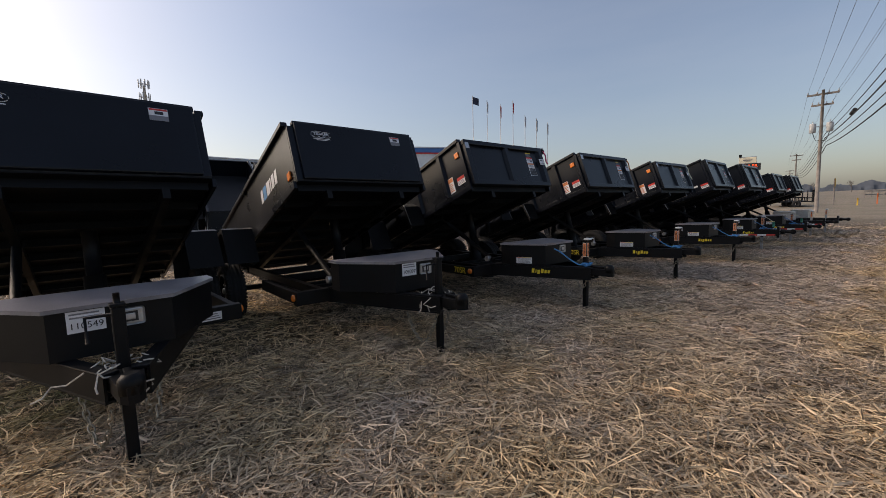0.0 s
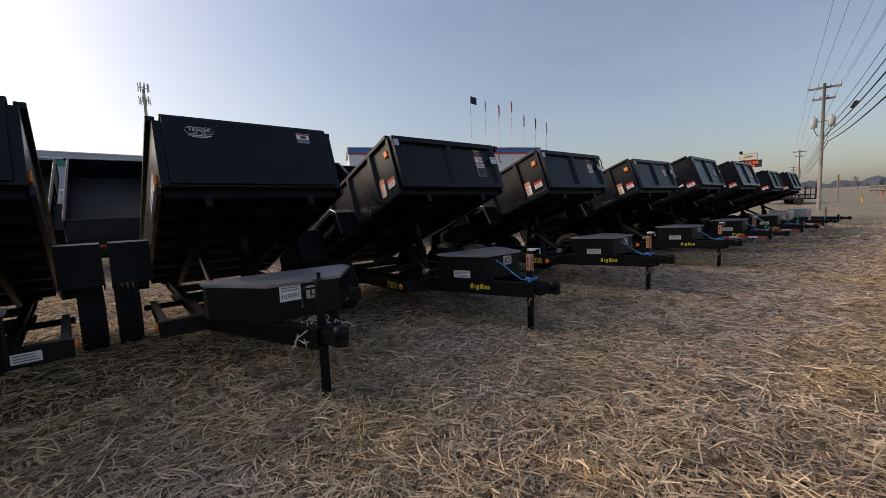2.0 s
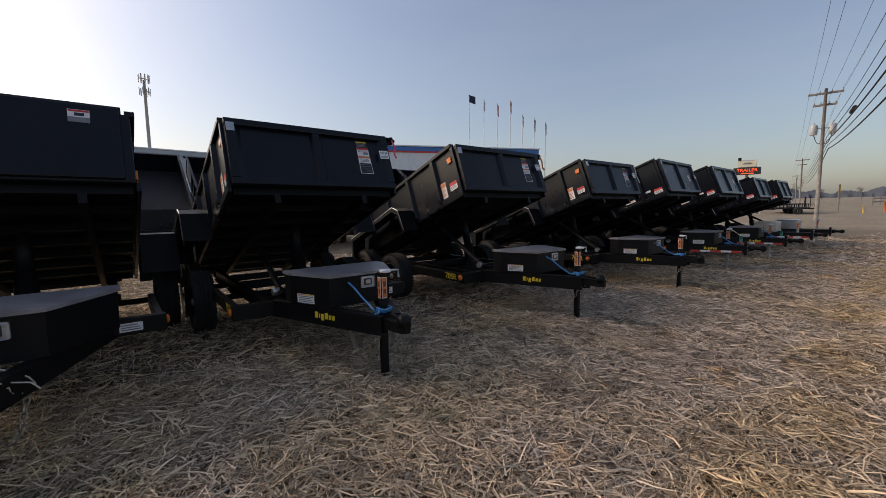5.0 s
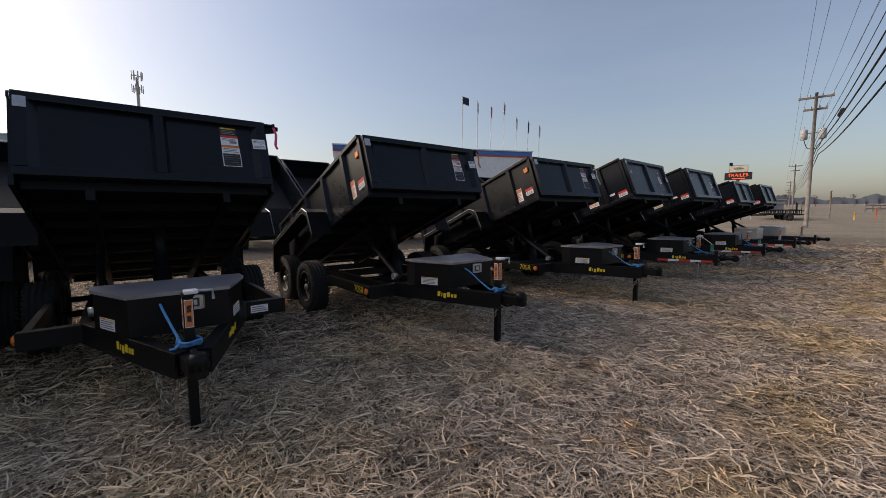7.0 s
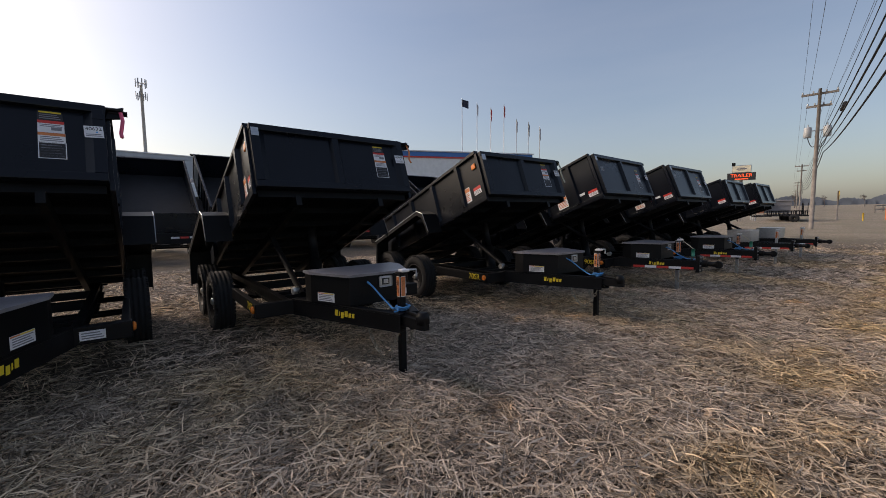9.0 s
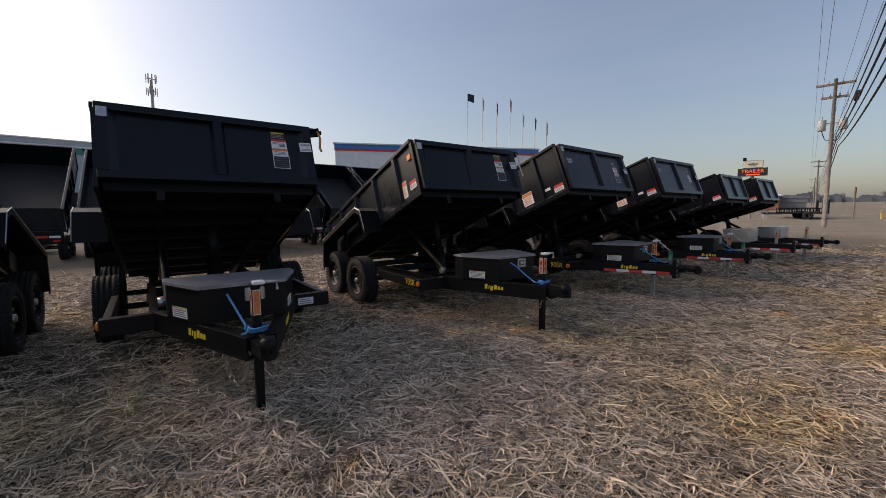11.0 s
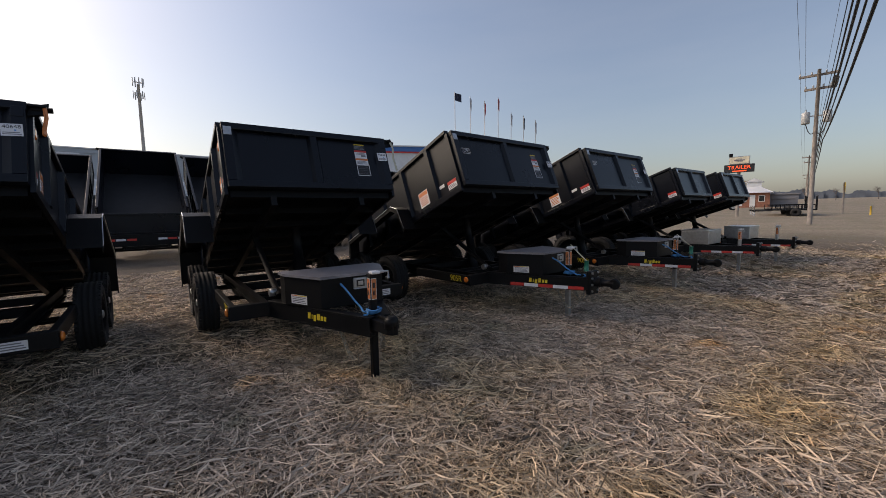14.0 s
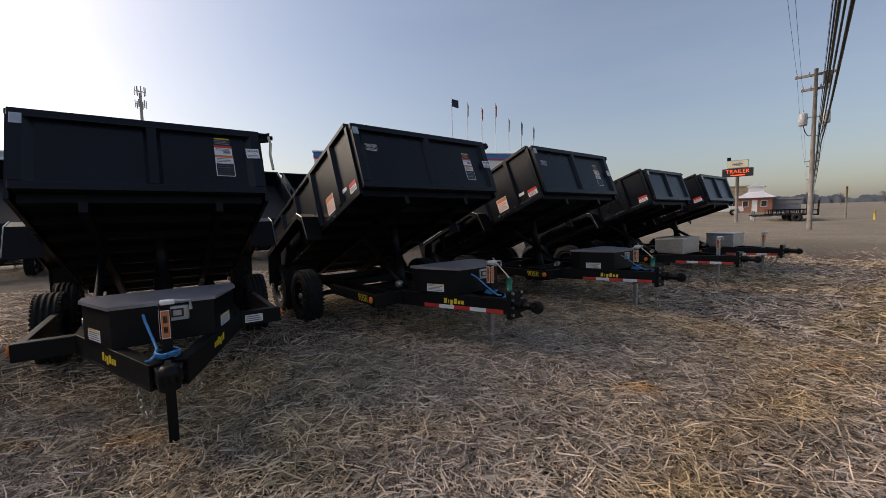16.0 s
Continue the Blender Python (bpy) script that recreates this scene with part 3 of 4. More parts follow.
    b.box(BLACK, -3.98, -3.84, -0.6, 0.6, 0.45, 0.51, 0.01)
    for s in (-1, 1):
        b.box(BLACK, -4.0, -3.8, s * 0.5 - 0.05, s * 0.5 + 0.05, 0.4, 0.56, 0.01)
    part("rear_hinge", b, t)
    # bed
    hinge = Matrix.Translation((-3.9 + dx, 0, 0.82 if back else 0.52)) @ pose(0, 0, 0, 0, -tilt)
    L, H = (4.1 if back else BEDLEN), WALL + taller + extra
    b = Build(hinge)
    b.box(INNER, 0, L, -w, w, -0.006, 0)
    b.box(BLACK, 0, L, -w, w, -0.014, -0.007)
    bed = part("bed_floor", b, t, "scuffed dark steel bed floor")
    for i in range(8):
        x = 0.1 + i * (L - 0.2) / 7
        b = Build(hinge)
        b.box(BLACK, x - 0.02, x + 0.02, -w + 0.02, w - 0.02, -0.075, -0.015)
        part("bed_crossmember", b, bed)
    for s in (-1, 1):
        b = Build(hinge)
        b.box(BLACK, 0, L - 0.05, s * 0.42 - 0.025, s * 0.42 + 0.025, -0.16, -0.076)
        part("bed_rail", b, bed)
    # front wall
    b = Build(hinge)
    if plain:
        b.box(BEDPAINT, L - 0.03, L, -w + 0.0, w - 0.0, 0, H - 0.02, 0.004)
        front = part("front_wall", b, t, "dark semi-gloss front wall of the bed")
        b = Build(hinge)
        b.box(BEDPAINT, L - 0.02, L + 0.03, -w + 0.06, w - 0.06, 0.005, H + 0.015, 0.01)
        part("front_panel", b, front)
        b = Build(hinge)
        b.box(BEDPAINT, L - 0.04, L + 0.02, -w + 0.05, w - 0.05, H - 0.015, H + 0.03, 0.008)
        part("top_rail", b, front)
    else:
        b.box(BEDPAINT, L - 0.03, L - 0.012, -w, w, 0, H, 0.002)
        front = part("front_wall", b, t, "dark semi-gloss front wall of the bed")
        b = Build(hinge)
        b.box(BEDPAINT, L - 0.05, L + 0.03, -w - 0.005, w + 0.005, H - 0.055, H + 0.005, 0.006)
        part("top_rail", b, front)
        b = Build(hinge)
        b.box(BEDPAINT, L - 0.03, L + 0.025, -w, w, -0.02, 0.04, 0.004)
        part("bottom_rail", b, front)
        for s in (-1, 1):
            b = Build(hinge)
            b.prism(BEDPAINT, [(L - 0.012, s * (w - 0.12)), (L + 0.028, s * (w - 0.07)), (L + 0.028, s * w), (L - 0.012, s * w)], 0.04, H - 0.055, "z")
            part("corner_post", b, front)
        b = Build(hinge)
        b.prism(BEDPAINT, [(L - 0.012, -0.055), (L + 0.026, -0.03), (L + 0.026, 0.03), (L - 0.012, 0.055)], 0.04, H - 0.055, "z")
        part("centre_rib", b, front)
    fm = hinge @ Matrix.Translation((L + (0.0302 if plain else -0.0118), 0, 0)) @ FACE_X
    if plain:
        b = Build(fm)
        lm = Matrix.Translation((-0.42, 0.47, 0))
        for q in (-0.055, 0, 0.055):
            ring = [(q + 0.045 * math.cos(a), 0.032 * math.sin(a), 0.001) for a in (2 * math.pi * j / 20 for j in range(21))]
            b.tube(WHITE, ring, 0.0022, 4, lm, cap=False)
        b.box(BEDPAINT, -0.1, 0.1, -0.014, 0.018, 0, 0.003, m=lm)
        b.text(WHITE, "TRAILER", 0.042, lm @ Matrix.Translation((0, 0.003, 0.0035)))
        b.box(WHITE, -0.085, 0.085, -0.048, -0.042, 0, 0.002, m=lm)
        b.box(WHITE, -0.055, 0.055, -0.062, -0.056, 0, 0.002, m=lm)
        part("dealer_mark", b, front, "white dealer's mark of linked rings")
        b = Build(fm)
        label_plate(b, 0.12, 0.1, Matrix.Translation((0.44, 0.48, 0)), [(REDP, 0.03, 0.97, 0.82, 0.97), (INK, 0.3, 0.75, 0.5, 0.75), (GREYPRINT, 0.0, 1.0, 0.0, 0.4)])
        part("warning_label", b, front, "small red and white warning label")
    else:
        if style in ("seven", "nine"):
            lm = Matrix.Translation((w * 0.63, 0.31, 0))
            black = [(INK, 0.04, 0.96, 0.04, 0.96)] + [(GREYPRINT, 0.1, 0.9 - 0.07 * (q % 3), 0.14 + 0.16 * q, 0.2 + 0.16 * q) for q in range(5)]
            for wd, ht, x, y, rows, bk, words in (
                    (0.125, 0.07, -0.004, 0.155, [(YELLOW, 0.05, 0.95, 0.78, 0.95)] + print_lines(3, 0.1, 0.7, GREYPRINT), INK, "black and yellow caution label"),
                    (0.132, 0.09, 0, 0.072, [(REDP, 0.0, 1.0, 0.76, 1.0), (GREYPRINT, 0.5, 0.9, 0.2, 0.45)] + print_lines(2, 0.45, 0.72), WHITE, "white label with red heading"),
                    (0.136, 0.07, 0.002, -0.01, [(ORANGE, 0.0, 1.0, 0.7, 1.0)] + print_lines(3, 0.08, 0.65), WHITE, "white label with orange heading"),
                    (0.14, 0.12, 0.004, -0.107, black, WHITE, "black label with grey print")):
                b = Build(fm)
                label_plate(b, wd, ht, lm @ Matrix.Translation((x, y, 0)), rows, bk)
                part("warning_label", b, front, words)
            b = Build(fm)
            lm = Matrix.Translation((w - 0.065, 0.35, 0.042)) @ pose(0, 0, 0, 0, 0, 3)
            label_plate(b, 0.105, 0.09, lm, print_lines(2, 0.08, 0.35) + [(BLUEP, 0.6, 0.7, 0.42, 0.52)])
            b.text(INK, number, 0.036, lm @ Matrix.Translation((0, 0.022, 0.002)))
            part("stock_label", b, front, "white stock number label")
            if style == "nine":
                b = Build(fm)
                lm = Matrix.Translation((-w + 0.2, 0.45, 0))
                for q in (-0.045, 0, 0.045):
                    ring = [(q + 0.036 * math.cos(a), 0.028 * math.sin(a), 0.001) for a in (2 * math.pi * j / 20 for j in range(21))]
                    b.tube(WHITE, ring, 0.002, 4, lm, cap=False)
                b.box(BEDPAINT, -0.085, 0.085, -0.012, 0.014, 0, 0.003, m=lm)
                b.text(WHITE, "TRAILER", 0.034, lm @ Matrix.Translation((0, 0.002, 0.0035)))
                b.box(WHITE, -0.06, 0.06, -0.044, -0.038, 0, 0.002, m=lm)
                part("dealer_mark", b, front, "white dealer's mark of linked rings")
        for s in (-1, 1):
            b = Build(hinge)
            b.box(STEEL if s < 0 else BEDPAINT, L - 0.012, L + 0.032, s * (w - 0.04) - 0.032, s * (w - 0.04) + 0.032, H - 0.115, H - 0.035, 0.004)
            part("corner_gusset", b, front, "worn corner gusset")
        b = Build(hinge)
        b.box(BLACK, L - 0.06, L + 0.02, w + 0.006, w + 0.1, H - 0.02, H + 0.0, 0.004)
        b.prism(BLACK, [(w + 0.0, H - 0.08), (w + 0.1, H - 0.06), (w + 0.11, H + 0.03), (w + 0.02, H + 0.0)], L - 0.03, L - 0.01, "x")
        b.tube(BLACK, [(L - 0.02, w + 0.02, H - 0.02), (L - 0.02, w + 0.13, H - 0.02)], 0.02, 8)
        part("tarp_bracket", b, front)
        if ribbon:
            b = Build(hinge)
            pts = [(L + 0.0, w + 0.09, H - 0.02), (L + 0.015, w + 0.1, H - 0.1), (L + 0.005, w + 0.085, H - 0.2), (L + 0.02, w + 0.09, H - (0.24 if ribbon is not CREAM else 0.36))]
            b.tube(ribbon, pts, 0.012, 4)
            part("ribbon", b, front, "coloured marking ribbon")
    # side walls
    for s in (-1, 1):
        b = Build(hinge)
        y = s * w
        b.box(BEDPAINT, 0, L - 0.031, min(y, y - s * 0.018), max(y, y - s * 0.018), 0, H)
        b.box(BEDPAINT, 0, L - 0.052, min(y - s * 0.03, y + s * 0.035), max(y - s * 0.03, y + s * 0.035), H + 0.001, H + 0.045, 0.006)
        b.box(BEDPAINT, 0, L - 0.032, min(y, y + s * 0.03), max(y, y + s * 0.03), -0.07, 0.0, 0.003)
        wall = part("side_wall", b, t)
        if not plain:
            for i in range(5):
                x = 0.04 + i * 0.62
                if x < L - 0.1:
                    b = Build(hinge)
                    b.prism(BEDPAINT, [(x, y), (x + 0.02, y + s * 0.04), (x + 0.08, y + s * 0.04), (x + 0.1, y)], 0.0, H, "z")
                    part("stake_rib", b, wall)
            b = Build(hinge)
            b.prism(BEDPAINT, [(L - 0.1, y), (L - 0.08, y + s * 0.025), (L - 0.034, y + s * 0.025), (L - 0.034, y)], 0.0, H, "z")
            part("stake_rib", b, wall)
        if not back:
            face = hinge @ Matrix.Translation((0, s * (w + 0.0005), 0)) @ (FACE_R if s < 0 else FACE_L)
            k = 1 if s < 0 else -1
            b = Build(face)
            if plain:
                for q, (x0, wd) in enumerate(((1.95, 0.07), (2.05, 0.1), (2.18, 0.1), (2.31, 0.03), (2.37, 0.08), (2.48, 0.07))):
                    b.prism(WHITE if q != 1 else BLUEP, [(k * x0, 0.2), (k * (x0 + wd), 0.2), (k * (x0 + wd + 0.02), 0.34), (k * (x0 + 0.02), 0.34)], 0, 0.002, "z")
                part("maker_mark", b, wall, "white maker's mark")
            elif style in ("seven",):
                label_plate(b, 0.2, 0.2, Matrix.Translation((k * 2.62, 0.13, 0)), [(ORANGE, 0.03, 0.97, 0.7, 0.97)] + print_lines(5, 0.08, 0.65, ORANGE))
                part("warning_label", b, wall, "orange warning label")
                b = Build(face)
                label_plate(b, 0.14, 0.1, Matrix.Translation((k * 2.86, 0.12, 0)), [(REDP, 0.0, 1.0, 0.6, 1.0)] + print_lines(3, 0.08, 0.55))
                part("warning_label", b, wall, "red and white warning label")
            else:
                label_plate(b, 0.16, 0.1, Matrix.Translation((k * 2.86, 0.08, 0)), [(REDP, 0.0, 1.0, 0.6, 1.0)] + print_lines(3, 0.08, 0.55))
                part("warning_label", b, wall, "red and white warning label")
                if style == "far":
                    continue
                b = Build(face)
                label_plate(b, 0.2, 0.2, Matrix.Translation((k * 2.28, 0.14, 0)), [(ORANGE, 0.03, 0.97, 0.7, 0.97)] + print_lines(5, 0.08, 0.65, ORANGE))
                part("warning_label", b, wall, "orange warning label")
                b = Build(face)
                for q in range(2):
                    b.box(REDP if q == 0 else WHITE, k * 2.62 - 0.1 + 0.1 * q, k * 2.62 + 0.1 * q, 0.11, 0.15, 0, 0.002)
                part("reflective_tape", b, wall, "red and white reflective tape")
            b = Build(hinge) if style in ("seven", "plain") else None
            b and b.box(AMBER, L - 0.19, L - 0.11, min(y + s * 0.001, y + s * 0.02), max(y + s * 0.001, y + s * 0.02), (0.4 if not plain else 0.06), (0.47 if not plain else 0.14), 0.008)
            b and part("side_marker", b, wall, "amber side marker light")
    for s in (-1, 1):
        # fender, fixed to the bed
        b = Build(hinge)
        y0, y1 = s * (w + 0.034), s * (w + (0.28 if not plain else 0.36) - (0.0 if style in ("seven", "plain") else 0.06))
        prof = [(0.25, -0.2), (0.4, 0.2), (1.8, 0.23), (1.93, 0.14), (1.98, -0.15)] if not plain else [(0.68, -0.25), (0.78, 0.1), (1.45, 0.1), (1.52, 0.06), (1.58, -0.36)]
        inner = [(x, z - 0.012) for x, z in prof]
        b.prism(BLACK, prof + inner[::-1], min(y0, y1), max(y0, y1))
        b.prism(BLACK, [(x, z - 0.001) for x, z in prof] + [(x + (0.03 if x < 1.2 else -0.03), z - 0.05) for x, z in prof[::-1]], min(y1, y1 - s * 0.012), max(y1, y1 - s * 0.012))
        fender = part("fender", b, t, "black tread-plate fender raised with the bed")
        b = Build(hinge)
        if not plain:
            # added bright tube and flecks imitate light glinting along the tread-plate edge
            b.tube(TREAD, [(x, y1, z + 0.003) for x, z in prof[1:]], 0.005, 5)
            for q in range(30):
                f0 = q / 30
                x = 0.42 + 1.36 * f0
                b.box(TREAD, x, x + 0.022, min(y1 - s * 0.02, y1), max(y1 - s * 0.02, y1), 0.201 + 0.03 * f0, 0.204 + 0.03 * f0)
            part("edge_glint", b, fender, "bright metal strip standing in for the edge glint")
        else:
            b.bm.free()
    # rear
    if back:
        b = Build()
        b.box(BLACK, -4.24, -4.16, -1.05, 1.05, 0.5, 0.84, 0.008)
        bumper2 = part("rear_bumper", b, t)
        b = Build()
        for i in range(8):
            y = -0.98 + i * 0.245
            if i not in (3, 4):
                b.box(REDP if i % 2 else WHITE, -4.243, -4.2395, y, y + 0.22, 0.66, 0.72)
        part("reflective_tape", b, bumper2, "red and white reflective tape")
        for s in (-1, 1):
            b = Build()
            b.box(REDLENS, -4.25, -4.241, s * 0.9 - 0.07, s * 0.9 + 0.07, 0.55, 0.61, 0.004)
            part("tail_light", b, bumper2, "red tail light")
            b = Build(hinge)
            b.box(BEDPAINT, -0.03, 0.0, s * (w + 0.02) - 0.02, s * (w + 0.02) + 0.02, -0.02, H + 0.04, 0.004)
            b.tube(STEEL, [(-0.02, s * (w + 0.02), 0.05), (-0.02, s * (w + 0.02), H)], 0.016, 8)
            part("rear_post", b, t)
        b = Build(pose(-4.0, 0, 0.84))
        b.box(BEDPAINT, -0.04, 0.0, -w, w, 0.0, 0.62, 0.006)
        for z in (0.02, 0.56):
            b.box(BEDPAINT, -0.075, -0.04, -w, w, z, z + 0.05, 0.004)
        part("tailgate", b, t, "closed dark steel tailgate")
    else:
        b = Build(hinge)
        b.box(BEDPAINT, -0.03, 0.0, -w, w, 0.0, H, 0.004)
        for y in (-w + 0.05, 0, w - 0.05):
            b.box(BEDPAINT, -0.06, -0.03, y - 0.04, y + 0.04, 0.0, H, 0.004)
        part("tailgate", b, t)
    return t


def along(x, y, turn=0.0):
    return pose(x, y, 0, 0, 0, ROW - 90 + turn)


dump_trailer(along(-1.83, 2.12, 4.7), "plain", "110549", "black dump trailer with raised bed and stock label 110549")
dump_trailer(along(-0.21, 3.43, 1.2), "plain", "109097", "black single-axle dump trailer with raised bed and twine on its jack")
dump_trailer(along(1.571, 4.547, 0.2), "seven", "40632", "black tandem dump trailer with pink ribbon and stock label 40632", PINK)
dump_trailer(along(3.645, 5.947), "seven", "40648", "black tandem dump trailer with raised bed and stock label 40648", ORANGE)
dump_trailer(along(5.89, 7.45, -1.0), "seven", "40646", "black tandem dump trailer with pale ribbon on its raised bed", CREAM)
dump_trailer(along(8.08, 8.88, 2.7), "nine", "50588", "wide black dump trailer with striped tongue and dealer's mark")
dump_trailer(along(10.25, 10.27, 1.5), "nine", "50590", "wide black dump trailer with striped tongue and pintle hitch")
dump_trailer(along(12.55, 11.85, 1.5), "far", "", "black dump trailer with silver diamond-plate battery box and striped tongue")
dump_trailer(along(14.35, 13.0, 1.0), "far", "", "black dump trailer with silver diamond-plate box at the row's end")

# back row, its rears towards the front row
UX, UY = math.cos(radians(ROW)), math.sin(radians(ROW))
FX, FY = UY, -UX
for i, (u, style, d) in enumerate(((-13.2, "nine", -16.3), (-10.8, "seven", -16.0), (-8.4, "nine", -16.2), (-6.0, "nine", -16.1), (-3.6, "nine", -16.3), (-1.2, "nine", -16.0), (1.2, "seven", -16.3), (3.6, "nine", -16.1), (6.0, "nine", -16.3), (8.4, "nine", -16.2), (10.8, "nine", -16.4), (13.2, "nine", -16.2), (15.6, "seven", -16.3))):
    bx, by = 5.751 + u * UX, 7.478 + u * UY
    dump_trailer(pose(bx + d * FX, by + d * FY, 0, 0, 0, ROW + 90), style, "", "dark dump trailer with open rear, steeply raised bed" + (", tall sides" if i in (5, 6) else ""), back=True, extra=0.25 if i in (5, 6) else 0.0)

# ---- ground ----
def rise(x, y):
    """The lot climbs gently away from the row."""
    return 0.017 * np.clip(np.hypot(x - 4, y - 3) - 14, 0, 800)


def spread(lo, hi, step, far, grow=1.35):
    out, x, d = [], lo, step
    out = list(np.arange(lo, hi + 1e-6, step))
    x = hi
    while x < far:
        d *= grow
        x += d
        out.append(x)
    x, d = lo, step
    while x > -far:
        d *= grow
        x -= d
        out.insert(0, x)
    return np.array(out)


gx, gy = spread(-8, 26, 0.25, 3500), spread(-6, 26, 0.25, 3500)
X, Y = np.meshgrid(gx, gy)
near = np.exp(-((np.maximum(0, np.abs(X - 9) - 17) / 10) ** 2 + (np.maximum(0, np.abs(Y - 10) - 16) / 10) ** 2))
Z = near * (0.012 * np.sin(2.1 * X + 1.3 * np.sin(1.7 * Y)) + 0.012 * np.sin(2.6 * Y + 0.9 * np.sin(2.3 * X)) - 0.02) + rise(X, Y)
vg = np.stack([X, Y, Z], -1).reshape(-1, 3)
nx, ny = len(gx), len(gy)
ii = (np.arange(ny - 1)[:, None] * nx + np.arange(nx - 1)[None, :]).ravel()
me = bpy.data.meshes.new("ground")
me.from_pydata(vg.tolist(), [], np.stack([ii, ii + 1, ii + nx + 1, ii + nx], 1).tolist())
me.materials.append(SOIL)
me.polygons.foreach_set("use_smooth", [True] * len(me.polygons))
tagged(new("ground", me), "flat field of matted dry cut grass", "ground", kind="structure")


def straw(name, n, region, length, width, lift, seed, label, short=False):
    """Loose bent straws, each a two-piece ribbon, all in one mesh."""
    r = np.random.default_rng(seed)
    p = region(r, n)
    a = r.uniform(0, 2 * np.pi, n)
    ln = r.uniform(0.45, 1.4, n) * length
    z0 = r.uniform(0.002, lift, n)
    slope = r.normal(0, 0.18, n)
    bend = r.normal(0, 0.35, n)
    wd = r.uniform(0.6, 1.4, n) * width
    d0 = np.stack([np.cos(a), np.sin(a)], 1)
    d1 = np.stack([np.cos(a + bend), np.sin(a + bend)], 1)
    q0 = p
    q1 = q0 + d0 * ln[:, None] * 0.5
    q2 = q1 + d1 * ln[:, None] * 0.5
    zs = [z0, np.maximum(0.004, z0 + slope * ln * 0.5 + 0.001), np.maximum(0.001, z0 + slope * ln - 0.001)]
    nrm = np.stack([-d0[:, 1], d0[:, 0]], 1) * wd[:, None]
    tw = r.normal(0, 0.6, n) * wd
    v = np.zeros((n, 6, 3))
    for k, (q, z, f) in enumerate(zip((q0, q1, q2), zs, (1, 1, 0.35))):
        v[:, 2 * k, :2], v[:, 2 * k, 2] = q + nrm * f, z + tw * f
        v[:, 2 * k + 1, :2], v[:, 2 * k + 1, 2] = q - nrm * f, z - tw * f
    base = (np.arange(n) * 6)[:, None]
    f = np.concatenate([base + np.array([[0, 1, 3, 2]]), base + np.array([[2, 3, 5, 4]])], 1).reshape(-1, 4)
    if short:
        v = v[:, [0, 1, 4, 5]]
        base = (np.arange(n) * 4)[:, None]
        f = base + np.array([[0, 1, 3, 2]])
    per = v.shape[1]
    me = bpy.data.meshes.new(name)
    me.vertices.add(n * per)
    me.vertices.foreach_set("co", v.ravel())
    me.loops.add(len(f) * 4)
    me.loops.foreach_set("vertex_index", f.ravel())
    me.polygons.add(len(f))
    me.polygons.foreach_set("loop_start", np.arange(len(f)) * 4)
    me.update(calc_edges=True)
    me.materials.append(STRAW)
    return tagged(new(name, me), label, "straw", kind="stuff")


def strip(u0, u1, f0, f1, power=1.0):
    def pick(r, n):
        u, f = r.uniform(u0, u1, n), f0 + (f1 - f0) * r.uniform(0, 1, n) ** power
        return np.stack([u * UX + f * FX, u * UY + f * FY], 1) + np.array([5.751 - 3.3 * UX, 7.478 - 3.3 * UY])
    return pick


straw("cut_straw", 330000, strip(-7.5, 8.5, -1.1, 2.7), 0.125, 0.0025, 0.075, 1, "loose pale cut straw lying over the ground")
straw("cut_straw", 130000, strip(-9, 8.5, -8.5, -1.1), 0.14, 0.0038, 0.055, 2, "loose cut straw under the trailers", True)
straw("cut_straw", 190000, strip(8.5, 26, -4, 7), 0.17, 0.006, 0.06, 3, "loose cut straw further along the field", True)
straw("cut_straw", 150000, strip(-4, 8.5, 2.7, 6), 0.13, 0.0032, 0.06, 4, "loose pale cut straw by the track", True)



def tufts(seed):
    """Upright dry stalks left standing round the tongues, in one mesh."""
    r = np.random.default_rng(seed)
    n = 5200
    c = np.array([(x, y) for x, y in ((-1.9, 2.5), (-0.13, 3.49), (1.64, 4.59), (3.65, 5.98), (5.75, 7.48), (7.63, 9.16), (10.06, 11.9))])[r.integers(0, 7, n)]
    f, u = r.normal(-0.85, 0.45, n), r.normal(-0.1, 0.75, n)
    p = c + np.stack([f * FX + u * UX, f * FY + u * UY], 1)
    a, h, lean = r.uniform(0, 2 * np.pi, n), r.uniform(0.04, 0.17, n), r.normal(0, 0.5, (n, 2))
    d = np.stack([np.cos(a), np.sin(a)], 1) * 0.0018
    v = np.zeros((n, 5, 3))
    v[:, 0, :2], v[:, 1, :2] = p - d, p + d
    v[:, 2, :2], v[:, 3, :2] = p + d * 0.8 + lean * h[:, None] * 0.4, p - d * 0.8 + lean * h[:, None] * 0.4
    v[:, 2, 2] = v[:, 3, 2] = h * 0.6
    v[:, 4, :2], v[:, 4, 2] = p + lean * h[:, None] * 0.9, h
    base = np.arange(n) * 5
    me = bpy.data.meshes.new("dry_stalks")
    me.from_pydata(v.reshape(-1, 3).tolist(), [], [(b, b + 1, b + 2, b + 3) for b in base] + [(b + 3, b + 2, b + 4) for b in base])
    me.materials.append(STRAW)
    tagged(new("dry_stalks", me), "standing dry grass stalks round the trailer tongues", "grass", kind="stuff")


tufts(7)

# ---- paved lot ----
def pave(name, u0, u1, f0, f1, label):
    b = Build()
    pts = [(5.751 + u * UX + f * FX, 7.478 + u * UY + f * FY) for u, f in ((u0, f0), (u1, f0), (u1, f1), (u0, f1))]
    b.prism(ASPHALT, pts, -0.05, 0.0, "z")
    for vert in b.bm.verts:
        vert.co.z += float(rise(vert.co.x, vert.co.y)) + 0.02
    tagged(part(name, b), label, "pavement", kind="structure")


